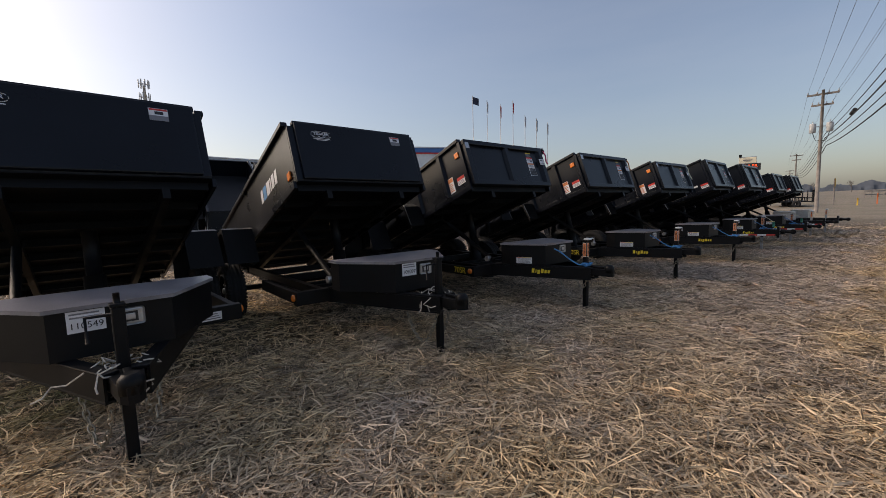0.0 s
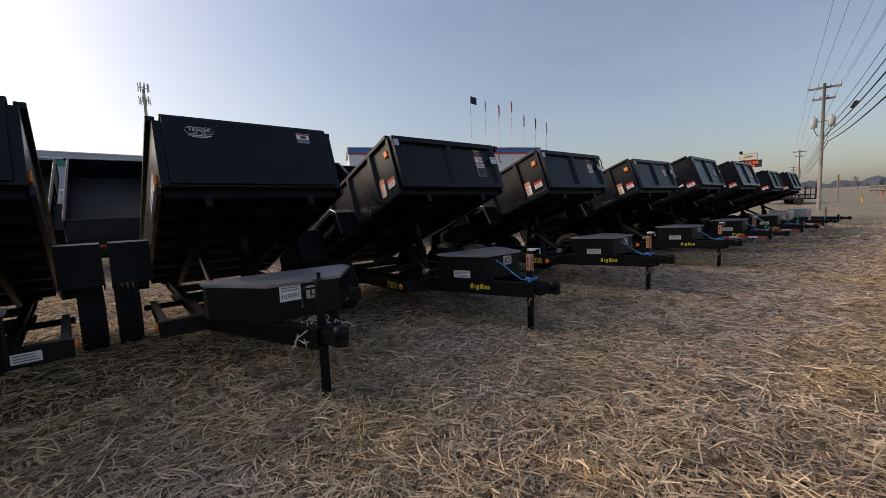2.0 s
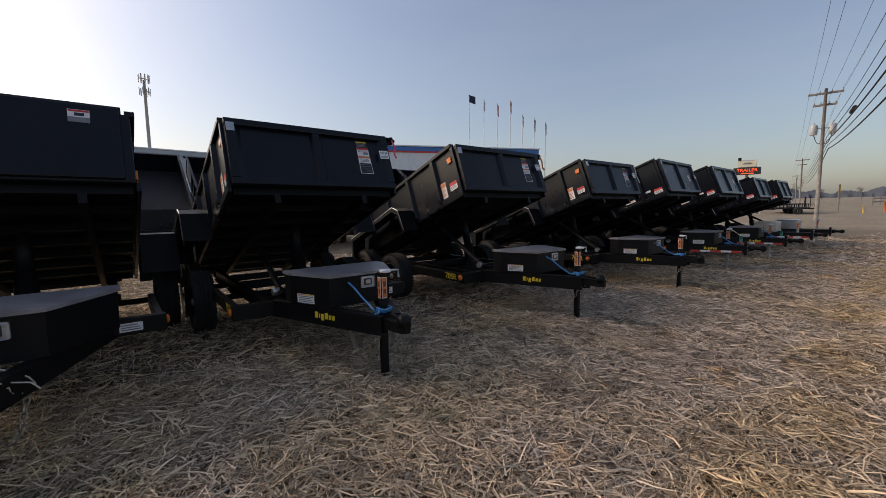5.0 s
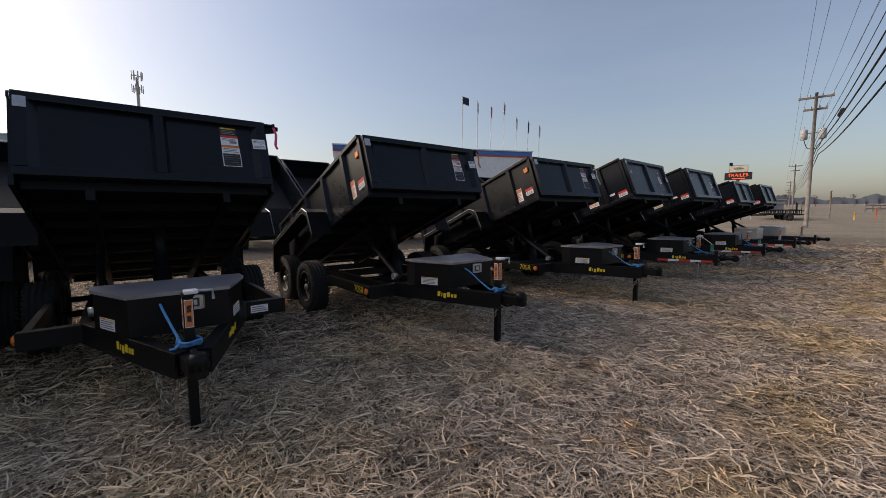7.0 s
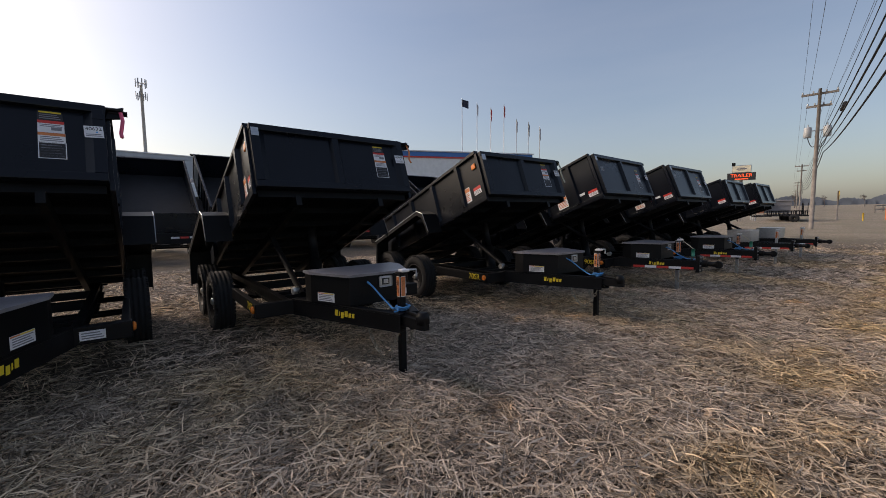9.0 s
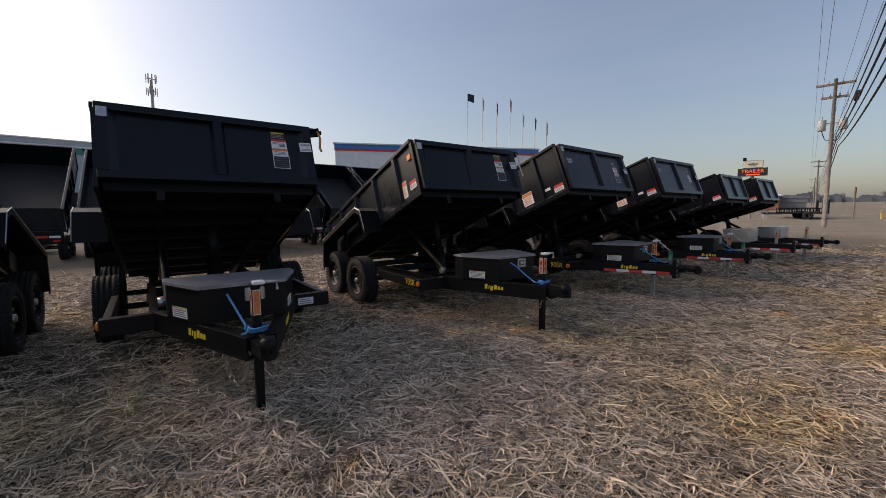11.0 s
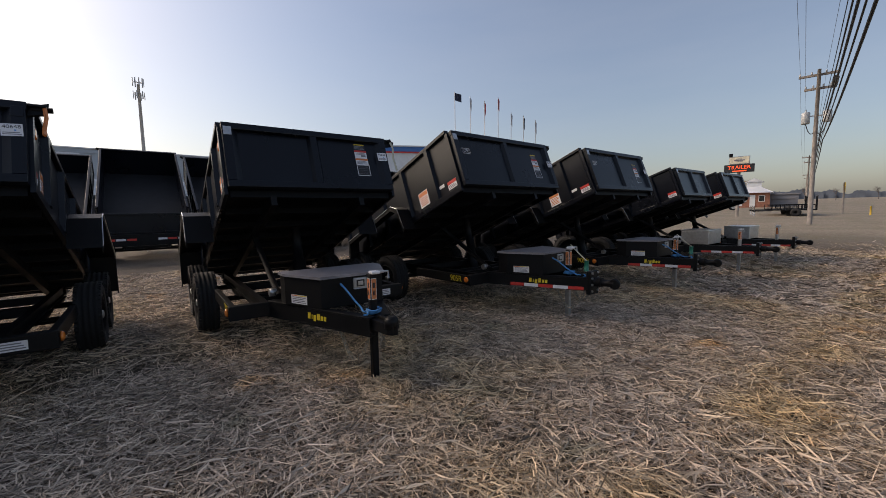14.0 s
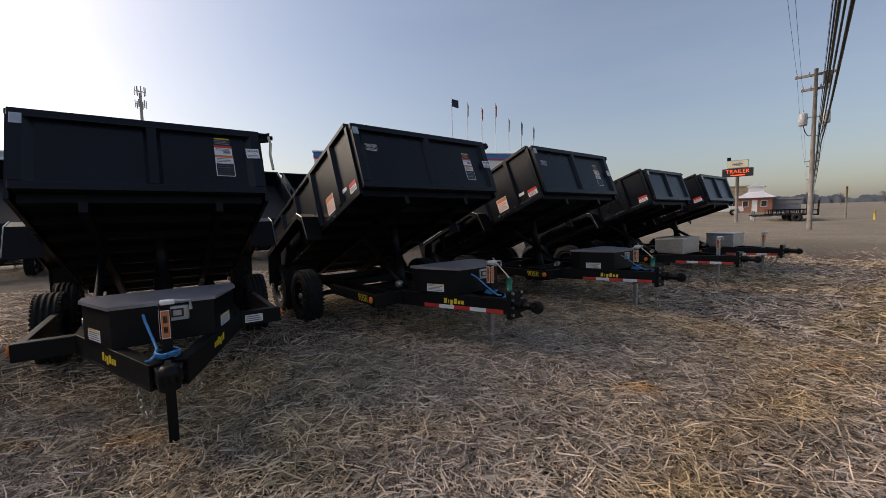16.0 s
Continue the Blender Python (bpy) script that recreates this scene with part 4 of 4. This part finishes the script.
pave("pavement", -45, 21, -60, -19, "worn grey asphalt sales lot")


# ---- background buildings ----
def upright(x0, y0, x1, y1):
    """A pose at the first end of a wall that runs along +x to the second, and its length."""
    return pose(x0, y0, float(rise((x0 + x1) / 2, (y0 + y1) / 2)), 0, 0, math.degrees(math.atan2(y1 - y0, x1 - x0))), math.hypot(x1 - x0, y1 - y0)


def sheds(x0, y0, x1, y1, h, deep, wall, band, roof, label, doors, stripe=None):
    m, ln = upright(x0, y0, x1, y1)
    t = thing("building", m, label, "building")
    b = Build()
    b.box(wall, 0, ln, 0, deep, 0, h - 0.9)
    part("wall", b, t)
    b = Build()
    b.box(band, -0.1, ln + 0.1, -0.12, 0.06, h - 0.9, h - 0.2, 0.02)
    if stripe:
        b.box(stripe, -0.1, ln + 0.1, -0.13, -0.1, h - 1.15, h - 0.92)
    part("fascia", b, t)
    b = Build()
    b.box(roof, -0.25, ln + 0.25, -0.3, deep + 0.3, h - 0.2, h, 0.03)
    part("roof", b, t)
    for i in range(doors):
        x = ln * (i + 0.5) / doors
        b = Build()
        b.box(WHITEP, x - 1.1, x + 1.1, -0.06, -0.03, 0.5, 2.6)
        wnd = part("window", b, t)
        b = Build()
        b.box(GLASS, x - 1.0, x - 0.03, -0.07, -0.055, 0.6, 2.5)
        b.box(GLASS, x + 0.03, x + 1.0, -0.07, -0.055, 0.6, 2.5)
        part("pane", b, wnd)
    return t


sheds(-9.8, 64.2, 22.7, 70.5, 10.9, 14, WHITEP, BLUEBAND, ROOFM, "long white showroom with blue fascia and pale roof", 5, REDP)
sheds(-70, 56, -31.4, 89, 11.9, 16, GREYWALL, GREYWALL, ROOFM, "long blue-grey metal warehouse with pale roof edge", 7)
sheds(-47.5, 40, -33.4, 51, 8.0, 5, GREYWALL, GREENBAND, ROOFM, "low grey building with green fascia", 2)


def brick_house():
    m, ln = upright(56.4, 67.2, 59.4, 64.6)
    t = thing("house", m, "small brick house with white hipped roof and square cupola", "house")
    b = Build()
    b.box(BRICK, 0, 4.2, 0, 5.5, 0, 2.3)
    part("wall", b, t)
    b = Build()
    lo = [(-0.5, -0.6), (4.7, -0.6), (4.7, 6.1), (-0.5, 6.1)]
    vs = [b.bm.verts.new((x, y, 2.3)) for x, y in lo] + [b.bm.verts.new((x, y, 3.4)) for x, y in ((1.4, 1.8), (2.9, 1.8), (2.9, 3.6), (1.4, 3.6))]
    for i in range(4):
        b.bm.faces.new((vs[i], vs[(i + 1) % 4], vs[4 + (i + 1) % 4], vs[4 + i]))
    b.bm.faces.new(vs[:4][::-1])
    b.bm.faces.new(vs[4:])
    b.take(vs, ROOFM)
    roof = part("roof", b, t)
    b = Build()
    b.box(WHITEP, 1.2, 3.1, 1.6, 3.8, 2.9, 4.1)
    b.prism(ROOFM, [(0.9, 4.1), (3.4, 4.1), (2.15, 4.7)], 1.3, 4.1)
    part("cupola", b, roof)
    for x in (0.5, 2.8):
        b = Build()
        b.box(WHITEP, x, x + 0.8, -0.05, 0.02, 0.9, 1.9)
        wnd = part("window", b, t)
        b = Build()
        b.box(GLASS, x + 0.08, x + 0.72, -0.06, -0.045, 0.98, 1.82)
        part("pane", b, wnd)
    b = Build()
    b.box(WHITEP, 1.7, 2.4, -0.05, 0.02, 0.05, 2.0)
    part("door", b, t)


brick_house()
sheds(52.1, 80.2, 62.5, 72.9, 4.6, 10, TANWALL, TANWALL, TANWALL, "low tan building behind the brick house", 3)
sheds(60.3, 66.4, 63.4, 63.7, 2.1, 5, GREYPRINT, GREYPRINT, GREYPRINT, "long dark shed beside the brick house", 0)


def pickup(m):
    t = thing("pickup_truck", m, "white crew-cab pickup truck parked on the lot", "pickup truck")
    b = Build()
    side = [(-2.8, 0.55), (-2.85, 1.1), (-0.9, 1.15), (-0.75, 1.8), (0.7, 1.82), (1.25, 1.2), (2.6, 1.1), (2.75, 0.9), (2.75, 0.5), (2.4, 0.5), (2.2, 0.85), (1.5, 0.85), (1.3, 0.5), (-1.3, 0.5), (-1.5, 0.85), (-2.2, 0.85), (-2.4, 0.5)]
    b.prism(WHITEP, side, -0.95, 0.95)
    body = part("body", b, t)
    for s in (-1, 1):
        b = Build()
        y = s * 0.955
        b.prism(GLASS, [(-0.62, 1.2), (-0.58, 1.7), (0.02, 1.72), (0.02, 1.2)], min(y, y - s * 0.02), max(y, y - s * 0.02))
        b.prism(GLASS, [(0.1, 1.2), (0.1, 1.72), (0.62, 1.72), (1.05, 1.22)], min(y, y - s * 0.02), max(y, y - s * 0.02))
        part("side_window", b, body)
        for x in (-1.85, 1.85):
            b = Build(Matrix.Translation((x, s * 0.82, 0.38)))
            b.lathe(RUBBER, [(0.22, -0.11), (0.36, -0.12), (0.38, -0.08), (0.38, 0.08), (0.36, 0.12), (0.22, 0.11)], seg=24, close=True)
            ty = part("wheel", b, t)
            b = Build(Matrix.Translation((x, s * 0.82, 0.38)))
            b.lathe(STEEL, [(0.22, -0.09), (0.22, 0.09)], seg=18)
            part("rim", b, ty)


pickup(pose(44.8, 56.2, float(rise(44.8, 56.2)), 0, 0, -33))


def travel_trailer(m):
    t = thing("travel_trailer", m, "white travel trailer with roof air conditioners", "travel trailer")
    b = Build()
    b.box(WHITEP, -3.5, 3.5, -1.2, 1.2, 0.55, 3.25, 0.12)
    body = part("body", b, t)
    for x in (-1.2, 0.2):
        b = Build()
        b.box(GREYPRINT, x, x + 0.9, -0.4, 0.4, 3.25, 3.55, 0.08)
        part("air_conditioner", b, body)
    for s in (-1, 1):
        b = Build()
        for x in (-2.6, -0.5, 1.6):
            b.box(GLASS, x, x + 1.0, s * 1.205 - 0.01, s * 1.205 + 0.01, 1.7, 2.4, 0.004)
        part("window", b, body)
        for x in (-0.5, 0.4):
            b = Build(Matrix.Translation((x, s * 1.0, 0.34)))
            b.lathe(RUBBER, [(0.1, -0.1), (0.32, -0.1), (0.34, 0), (0.32, 0.1), (0.1, 0.1)], seg=18, close=True)
            part("wheel", b, t)


def cargo_trailer(m):
    t = thing("cargo_trailer", m, "white enclosed cargo trailer with dark door seams", "cargo trailer")
    b = Build()
    b.box(WHITEP, -2.4, 2.4, -1.0, 1.0, 0.5, 2.6, 0.06)
    body = part("body", b, t)
    b = Build()
    for s in (-1, 1):
        b.box(INK, -2.415, -2.4, s * 0.5 - 0.45, s * 0.5 + 0.45, 0.6, 2.5)
        b.box(WHITEP, -2.425, -2.412, s * 0.5 - 0.44, s * 0.5 + 0.44, 0.62, 2.48, 0.004)
    part("rear_door", b, body)
    for s in (-1, 1):
        b = Build(Matrix.Translation((0, s * 0.9, 0.34)))
        b.lathe(RUBBER, [(0.1, -0.1), (0.32, -0.1), (0.34, 0), (0.32, 0.1), (0.1, 0.1)], seg=18, close=True)
        part("wheel", b, t)


travel_trailer(pose(-10.9, 28.5, 0.2, 0, 0, ROW))
cargo_trailer(pose(-15.0, 19.5, 0.15, 0, 0, ROW + 90))


# ---- pole line ----
P1 = Vector((26.9, 25.1, 0.25))
LINE = Vector((0.70, 0.714, 0)).normalized()
SIDE = Vector((LINE.y, -LINE.x, 0))
POLES = [P1 - 46 * LINE, P1, P1 + 48 * LINE, P1 + 92 * LINE, P1 + 140 * LINE]


def utility_pole(p, h, full):
    ang = math.degrees(math.atan2(LINE.y, LINE.x))
    t = thing("utility_pole", Matrix.Translation(p) @ pose(0, 0, 0, 0, 0, ang), "weathered wooden utility pole with crossarms" + (" and two grey transformers" if full else ""), "utility pole", "roadside pole line")
    b = Build()
    b.tube(POLEWOOD, [(0, 0, 0), (0, 0, h / 2), (0, 0, h)], 0.115, 14, r1=0.075)
    part("post", b, t)
    for z, half in ((h - 0.25, 0.8), (h - 0.95, 0.55)):
        b = Build()
        b.box(POLEWOOD, 0.1, 0.2, -half, half, z - 0.06, z + 0.06, 0.01)
        arm = part("crossarm", b, t)
        for y in (-half + 0.06, -half * 0.35, half * 0.35, half - 0.06):
            b = Build()
            b.lathe(CERAMIC, [(0.025, 0), (0.045, 0.04), (0.03, 0.07), (0.045, 0.1), (0.02, 0.14)], m=pose(0.15, y, z + 0.06, 90), seg=10)
            part("insulator", b, arm)
    if full:
        for y in (-0.42, 0.42):
            b = Build()
            b.lathe(CERAMIC, [(0.16, 0), (0.18, 0.03), (0.18, 0.55), (0.15, 0.6), (0.06, 0.62)], m=pose(0, y, h - 2.75, 90), seg=18)
            b.tube(CERAMIC, [(0.05, y, h - 2.15), (0.05, y, h - 1.98)], 0.025, 8)
            b.box(STEEL, -0.03, 0.03, min(y, 0), max(y, 0), h - 2.4, h - 2.34)
            part("transformer", b, t, "grey cylindrical transformer")
        b = Build()
        b.tube(CABLE, sag((0, -0.42, h - 2.7), (0, -0.05, h - 3.2), 0.35), 0.02, 6)
        b.tube(CABLE, sag((0, 0.42, h - 2.7), (0, 0.05, h - 3.2), 0.3), 0.02, 6)
        part("drop_cable", b, t)


H = 8.15
for i, p in enumerate(POLES):
    utility_pole(p, H, i == 1)


def line_of(name, off, z, r, mat, drop, label):
    b = Build()
    for a, c in zip(POLES, POLES[1:]):
        b.tube(mat, sag(a + SIDE * off + Vector((0, 0, z)), c + SIDE * off + Vector((0, 0, z)), drop, 24), r, 6)
    tagged(part(name, b), label, "overhead cable", "overhead cables along the pole line")


for off, z in ((-0.74, H - 0.05), (0.28, H - 0.05), (0.74, H - 0.05), (-0.5, H - 0.75), (0.5, H - 0.75)):
    line_of("overhead_wire", off, z, 0.006, WIRE, 0.7, "thin grey overhead power wire")
for off, z, r, drop in ((0.3, 4.5, 0.024, 0.8), (0.26, 4.75, 0.016, 0.75), (0.22, 5.0, 0.024, 0.7), (0.2, 5.25, 0.016, 0.6), (0.18, 5.6, 0.009, 0.55)):
    line_of("overhead_cable", off, z, r, CABLE, drop, "thick black overhead communication cable")

b = Build()
q = P1 - LINE * 13 + SIDE * 0.22 + Vector((0, 0, 4.55))
mm = Matrix.Translation(q) @ pose(0, 0, 0, 0, 0, math.degrees(math.atan2(LINE.y, LINE.x)))
b.tube(CABLE, [(-0.5, 0, 0), (-0.3, 0, 0), (0.3, 0, 0), (0.5, 0, 0)], 0.07, 10, mm)
tagged(part("splice_case", b), "black splice case hanging on the overhead cable", "splice case")


# ---- roadside sign ----
def road_sign(m):
    t = thing("roadside_sign", m, "roadside dealer sign with cream panel over lit orange lettering", "sign")
    b = Build()
    b.tube(POLEWOOD, [(0, 0, 0), (0, 0, 3.8)], 0.12, 12)
    part("post", b, t)
    b = Build()
    b.box(STEEL, -0.7, 0.7, -0.12, 0.12, 4.35, 5.0, 0.02)
    b.box(SIGNFACE, -0.66, 0.66, -0.135, -0.121, 4.4, 4.95)
    for q in (-0.14, 0, 0.14):
        ring = [(q + 0.12 * math.cos(a), -0.137, 4.67 + 0.12 * math.sin(a)) for a in (2 * math.pi * j / 20 for j in range(21))]
        b.tube(GREYPRINT, ring, 0.012, 4, cap=False)
    b.box(GREYPRINT, -0.36, 0.36, -0.14, -0.136, 4.63, 4.72)
    part("upper_panel", b, t, "cream panel with linked rings mark")
    b = Build()
    b.box(INK, -1.02, 1.02, -0.14, 0.14, 3.68, 4.34, 0.02)
    lower = part("lower_panel", b, t, "black electronic message panel")
    b = Build()
    b.text(GLOWRED, "TRAILER", 0.42, pose(0, -0.143, 4.08) @ FACE_R)
    b.box(GLOWRED, -0.45, 0.5, -0.146, -0.142, 3.75, 3.83)
    part("lettering", b, lower, "glowing orange lettering")
    b = Build()
    b.box(BLACK, -0.7, -0.45, -0.2, 0.0, 5.0, 5.25, 0.02)
    part("floodlight", b, t)


road_sign(pose(32.3, 36.9, 0.5, 0, 0, -42))


# ---- tower and flags ----
def cell_tower(m):
    t = thing("cell_tower", m, "slim grey monopole tower with antenna panels", "cell tower")
    b = Build()
    b.tube(CERAMIC, [(0, 0, 0), (0, 0, 20), (0, 0, 42)], 0.62, 16, r1=0.38)
    part("mast", b, t)
    for z, k in ((42.5, 9), (38.5, 6)):
        for j in range(k):
            a = 2 * math.pi * j / k + z
            b = Build()
            mm = pose(0, 0, z, 0, 0, math.degrees(a))
            b.box(CERAMIC, 1.35, 1.55, -0.16, 0.16, -1.2, 1.2, 0.04, mm)
            b.tube(STEEL, [(0, 0, 0), (1.35, 0, 0)], 0.07, 6, mm)
            part("antenna", b, t)


cell_tower(pose(-84.5, 135.5, 1.5))


def flagpole(x, y, h, mat, limp):
    t = thing("flagpole", pose(x, y, float(rise(x, y))), "tall white flagpole with a " + ("flying" if not limp else "limp") + " flag", "flagpole", "row of flagpoles")
    b = Build()
    b.tube(WHITEP, [(0, 0, 0), (0, 0, h / 2), (0, 0, h)], 0.09, 8, r1=0.055)
    b.lathe(WHITEP, [(0.02, 0), (0.06, 0.05), (0.02, 0.1)], m=pose(0, 0, h, 90), seg=8)
    part("pole", b, t)
    b = Build()
    nu, nv = 8, 10
    wd, ht = (0.26, 1.9) if limp else (1.15, 1.3)
    grid = []
    for i in range(nu + 1):
        for j in range(nv + 1):
            u, v = i / nu, j / nv
            grid.append(b.bm.verts.new((0.03 + wd * u * (1 - 0.25 * limp * v), 0.09 * math.sin(7 * u + 3 * v) * u, h - 0.1 - ht * v - (0.5 if limp else 0.35) * u)))
    for i in range(nu):
        for j in range(nv):
            a = i * (nv + 1) + j
            b.bm.faces.new((grid[a], grid[a + 1], grid[a + nv + 2], grid[a + nv + 1])).smooth = True
    b.take(grid, mat)
    part("flag", b, t)


for i, (x, h) in enumerate(((11.2, 21.2), (13.9, 20.4), (16.4, 19.6), (18.8, 20.2), (21.1, 17.6), (23.3, 17.0), (25.4, 16.2))):
    flagpole(x, 75.0, h, (NAVYFLAG, PALEFLAG, REDFLAG, REDFLAG, PALEFLAG, NAVYFLAG, PALEFLAG)[i], i > 0)


# ---- roadside bits ----
def utility_trailer(m, ln, label):
    t = thing("utility_trailer", m, label, "utility trailer", "parked utility trailers")
    b = Build()
    b.box(BLACK, 0, ln, -0.9, 0.9, 0.5, 0.6, 0.01)
    part("deck", b, t)
    for s in (-1, 1):
        b = Build()
        b.box(BLACK, 0, ln, s * 0.9 - 0.025, s * 0.9 + 0.025, 0.9, 0.95)
        for i in range(6):
            x = 0.03 + i * (ln - 0.06) / 5
            b.box(BLACK, x - 0.025, x + 0.025, s * 0.9 - 0.025, s * 0.9 + 0.025, 0.6, 0.9)
        part("side_rail", b, t)
        b = Build(Matrix.Translation((ln * 0.55, s * 1.02, 0.34)))
        b.lathe(RUBBER, [(0.1, -0.1), (0.32, -0.1), (0.34, 0), (0.32, 0.1), (0.1, 0.1)], seg=18, close=True)
        part("wheel", b, t)
    b = Build()
    for s in (-1, 1):
        b.tube(BLACK, [(0, s * 0.8, 0.5), (-1.2, 0, 0.48)], 0.05, 6)
    b.tube(STEEL, [(-1.1, 0, 0), (-1.1, 0, 0.9)], 0.035, 8)
    part("tongue", b, t)
    b = Build()
    for i in range(7):
        y = -0.85 + i * 0.28
        b.box(BLACK, ln - 0.04, ln, y, y + 0.03, 0.6, 1.6)
    b.box(BLACK, ln - 0.04, ln, -0.86, 0.87, 1.57, 1.62)
    part("ramp_gate", b, t)


for i in range(3):
    utility_trailer(pose(34.4 + 1.3 * i, 35.9 + 1.75 * i, 0.45 + 0.03 * i, 0, 0, -43 - 3 * i), 2.7, "low black utility trailer with upright ramp gate")


def marker_post(x, y, h, mat, label):
    b = Build(pose(x, y, float(rise(x, y))))
    b.tube(mat, [(0, 0, 0), (0, 0, h)], 0.05, 10)
    b.lathe(mat, [(0.06, 0), (0.04, 0.05), (0.01, 0.06)], m=pose(0, 0, h, 90), seg=10)
    tagged(part("marker_post", b), label, "marker post")


marker_post(38.8, 32.4, 0.6, SAFETY, "short yellow utility marker post")
marker_post(42.1, 33.5, 0.9, SAFETYRED, "orange marker post in the grass")
t = thing("road_warning_sign", pose(39.7, 35.2, 0.5, 0, 0, 42), "yellow diamond road sign seen edge-on on a wooden post", "road sign")
b = Build()
b.tube(POLEWOOD, [(0, 0, 0), (0, 0, 2.6)], 0.06, 8)
part("post", b, t)
b = Build()
b.box(SAFETY, -0.3, 0.3, -0.015, 0.0, -0.3, 0.3, m=pose(0, -0.06, 2.25, 0, 45))
part("panel", b, t)

# low rail fence along the verge
t = thing("rail_fence", pose(64.6, 52.8, 1.05, 0, 0, 25), "long pale rail fence beyond the field", "fence")
for i in range(12):
    b = Build()
    b.box(POLEWOOD, i * 3 - 0.06, i * 3 + 0.06, -0.06, 0.06, 0, 1.2)
    part("post", b, t)
for z in (0.55, 1.05):
    b = Build()
    b.box(POLEWOOD, 0, 33, -0.09, -0.06, z - 0.07, z + 0.07)
    part("rail", b, t)


# ---- trees ----
def bare_tree(x, y, h, seed):
    rnd = random.Random(seed)
    t = thing("tree", pose(x, y, float(rise(x, y))), "bare winter tree with fine twigs", "tree", "bare trees beyond the lot")
    trunk, crown = Build(), Build()
    trunk.tube(TREEM, [(0, 0, 0), (0.1, 0, h * 0.25), (0, 0.1, h * 0.5)], h * 0.022, 8, r1=h * 0.012)

    def grow(p, d, ln, r, k):
        q = p + d * ln
        crown.tube(TREEM, [p, p.lerp(q, 0.5) + Vector((rnd.uniform(-1, 1), rnd.uniform(-1, 1), 0)) * ln * 0.06, q], r, 3, r1=r * 0.5, cap=False)
        if k:
            for _ in range(3):
                nd = (d + Vector((rnd.uniform(-0.8, 0.8), rnd.uniform(-0.8, 0.8), rnd.uniform(-0.1, 0.6)))).normalized()
                grow(p.lerp(q, rnd.uniform(0.5, 1)), nd, ln * rnd.uniform(0.55, 0.8), r * 0.6, k - 1)
    for _ in range(5):
        grow(Vector((0, 0, h * rnd.uniform(0.25, 0.48))), Vector((rnd.uniform(-0.8, 0.8), rnd.uniform(-0.8, 0.8), 1)).normalized(), h * 0.22, h * 0.009, 4)
    part("trunk", trunk, t)
    part("crown", crown, t)


rt = random.Random(5)
for i in range(9):
    bare_tree(-112 + 13 * i + rt.uniform(-3, 3), 104 + 4 * i + rt.uniform(-6, 6), rt.uniform(13.5, 16), 20 + i)
for i in range(5):
    bare_tree(112 + 11 * i, 128 - 3 * i + rt.uniform(-3, 3), rt.uniform(4, 5.5), 60 + i)

# far woods along the horizon: uneven clumps of thin upright slivers, haze-tinted colour
r = np.random.default_rng(9)
n = 16000
ang = r.uniform(radians(-10), radians(80), n)
dist = r.uniform(330, 520, n)
hh = (5.2 + 2.2 * np.sin(ang * 37) * np.sin(ang * 13 + 1) + 1.2 * np.sin(ang * 160) + r.normal(0, 0.7, n)).clip(1.5, 9) * 0.72
wd = r.uniform(0.8, 2.6, n)
cx, cy = dist * np.cos(ang), dist * np.sin(ang)
tx, ty = -np.sin(ang) * wd, np.cos(ang) * wd
v = np.zeros((n, 5, 3))
for k, (s, z) in enumerate(((-1, 0), (1, 0), (0.9, 0.8), (0.1, 1), (-0.8, 0.85))):
    v[:, k, 0], v[:, k, 1], v[:, k, 2] = cx + s * tx, cy + s * ty, z * hh + rise(cx, cy)
me = bpy.data.meshes.new("far_woods")
me.from_pydata(v.reshape(-1, 3).tolist(), [], (np.arange(n)[:, None] * 5 + np.arange(5)).tolist())
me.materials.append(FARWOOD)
tagged(new("far_woods", me), "line of distant winter woods, haze put into their blue-grey colour", "woods", kind="stuff")
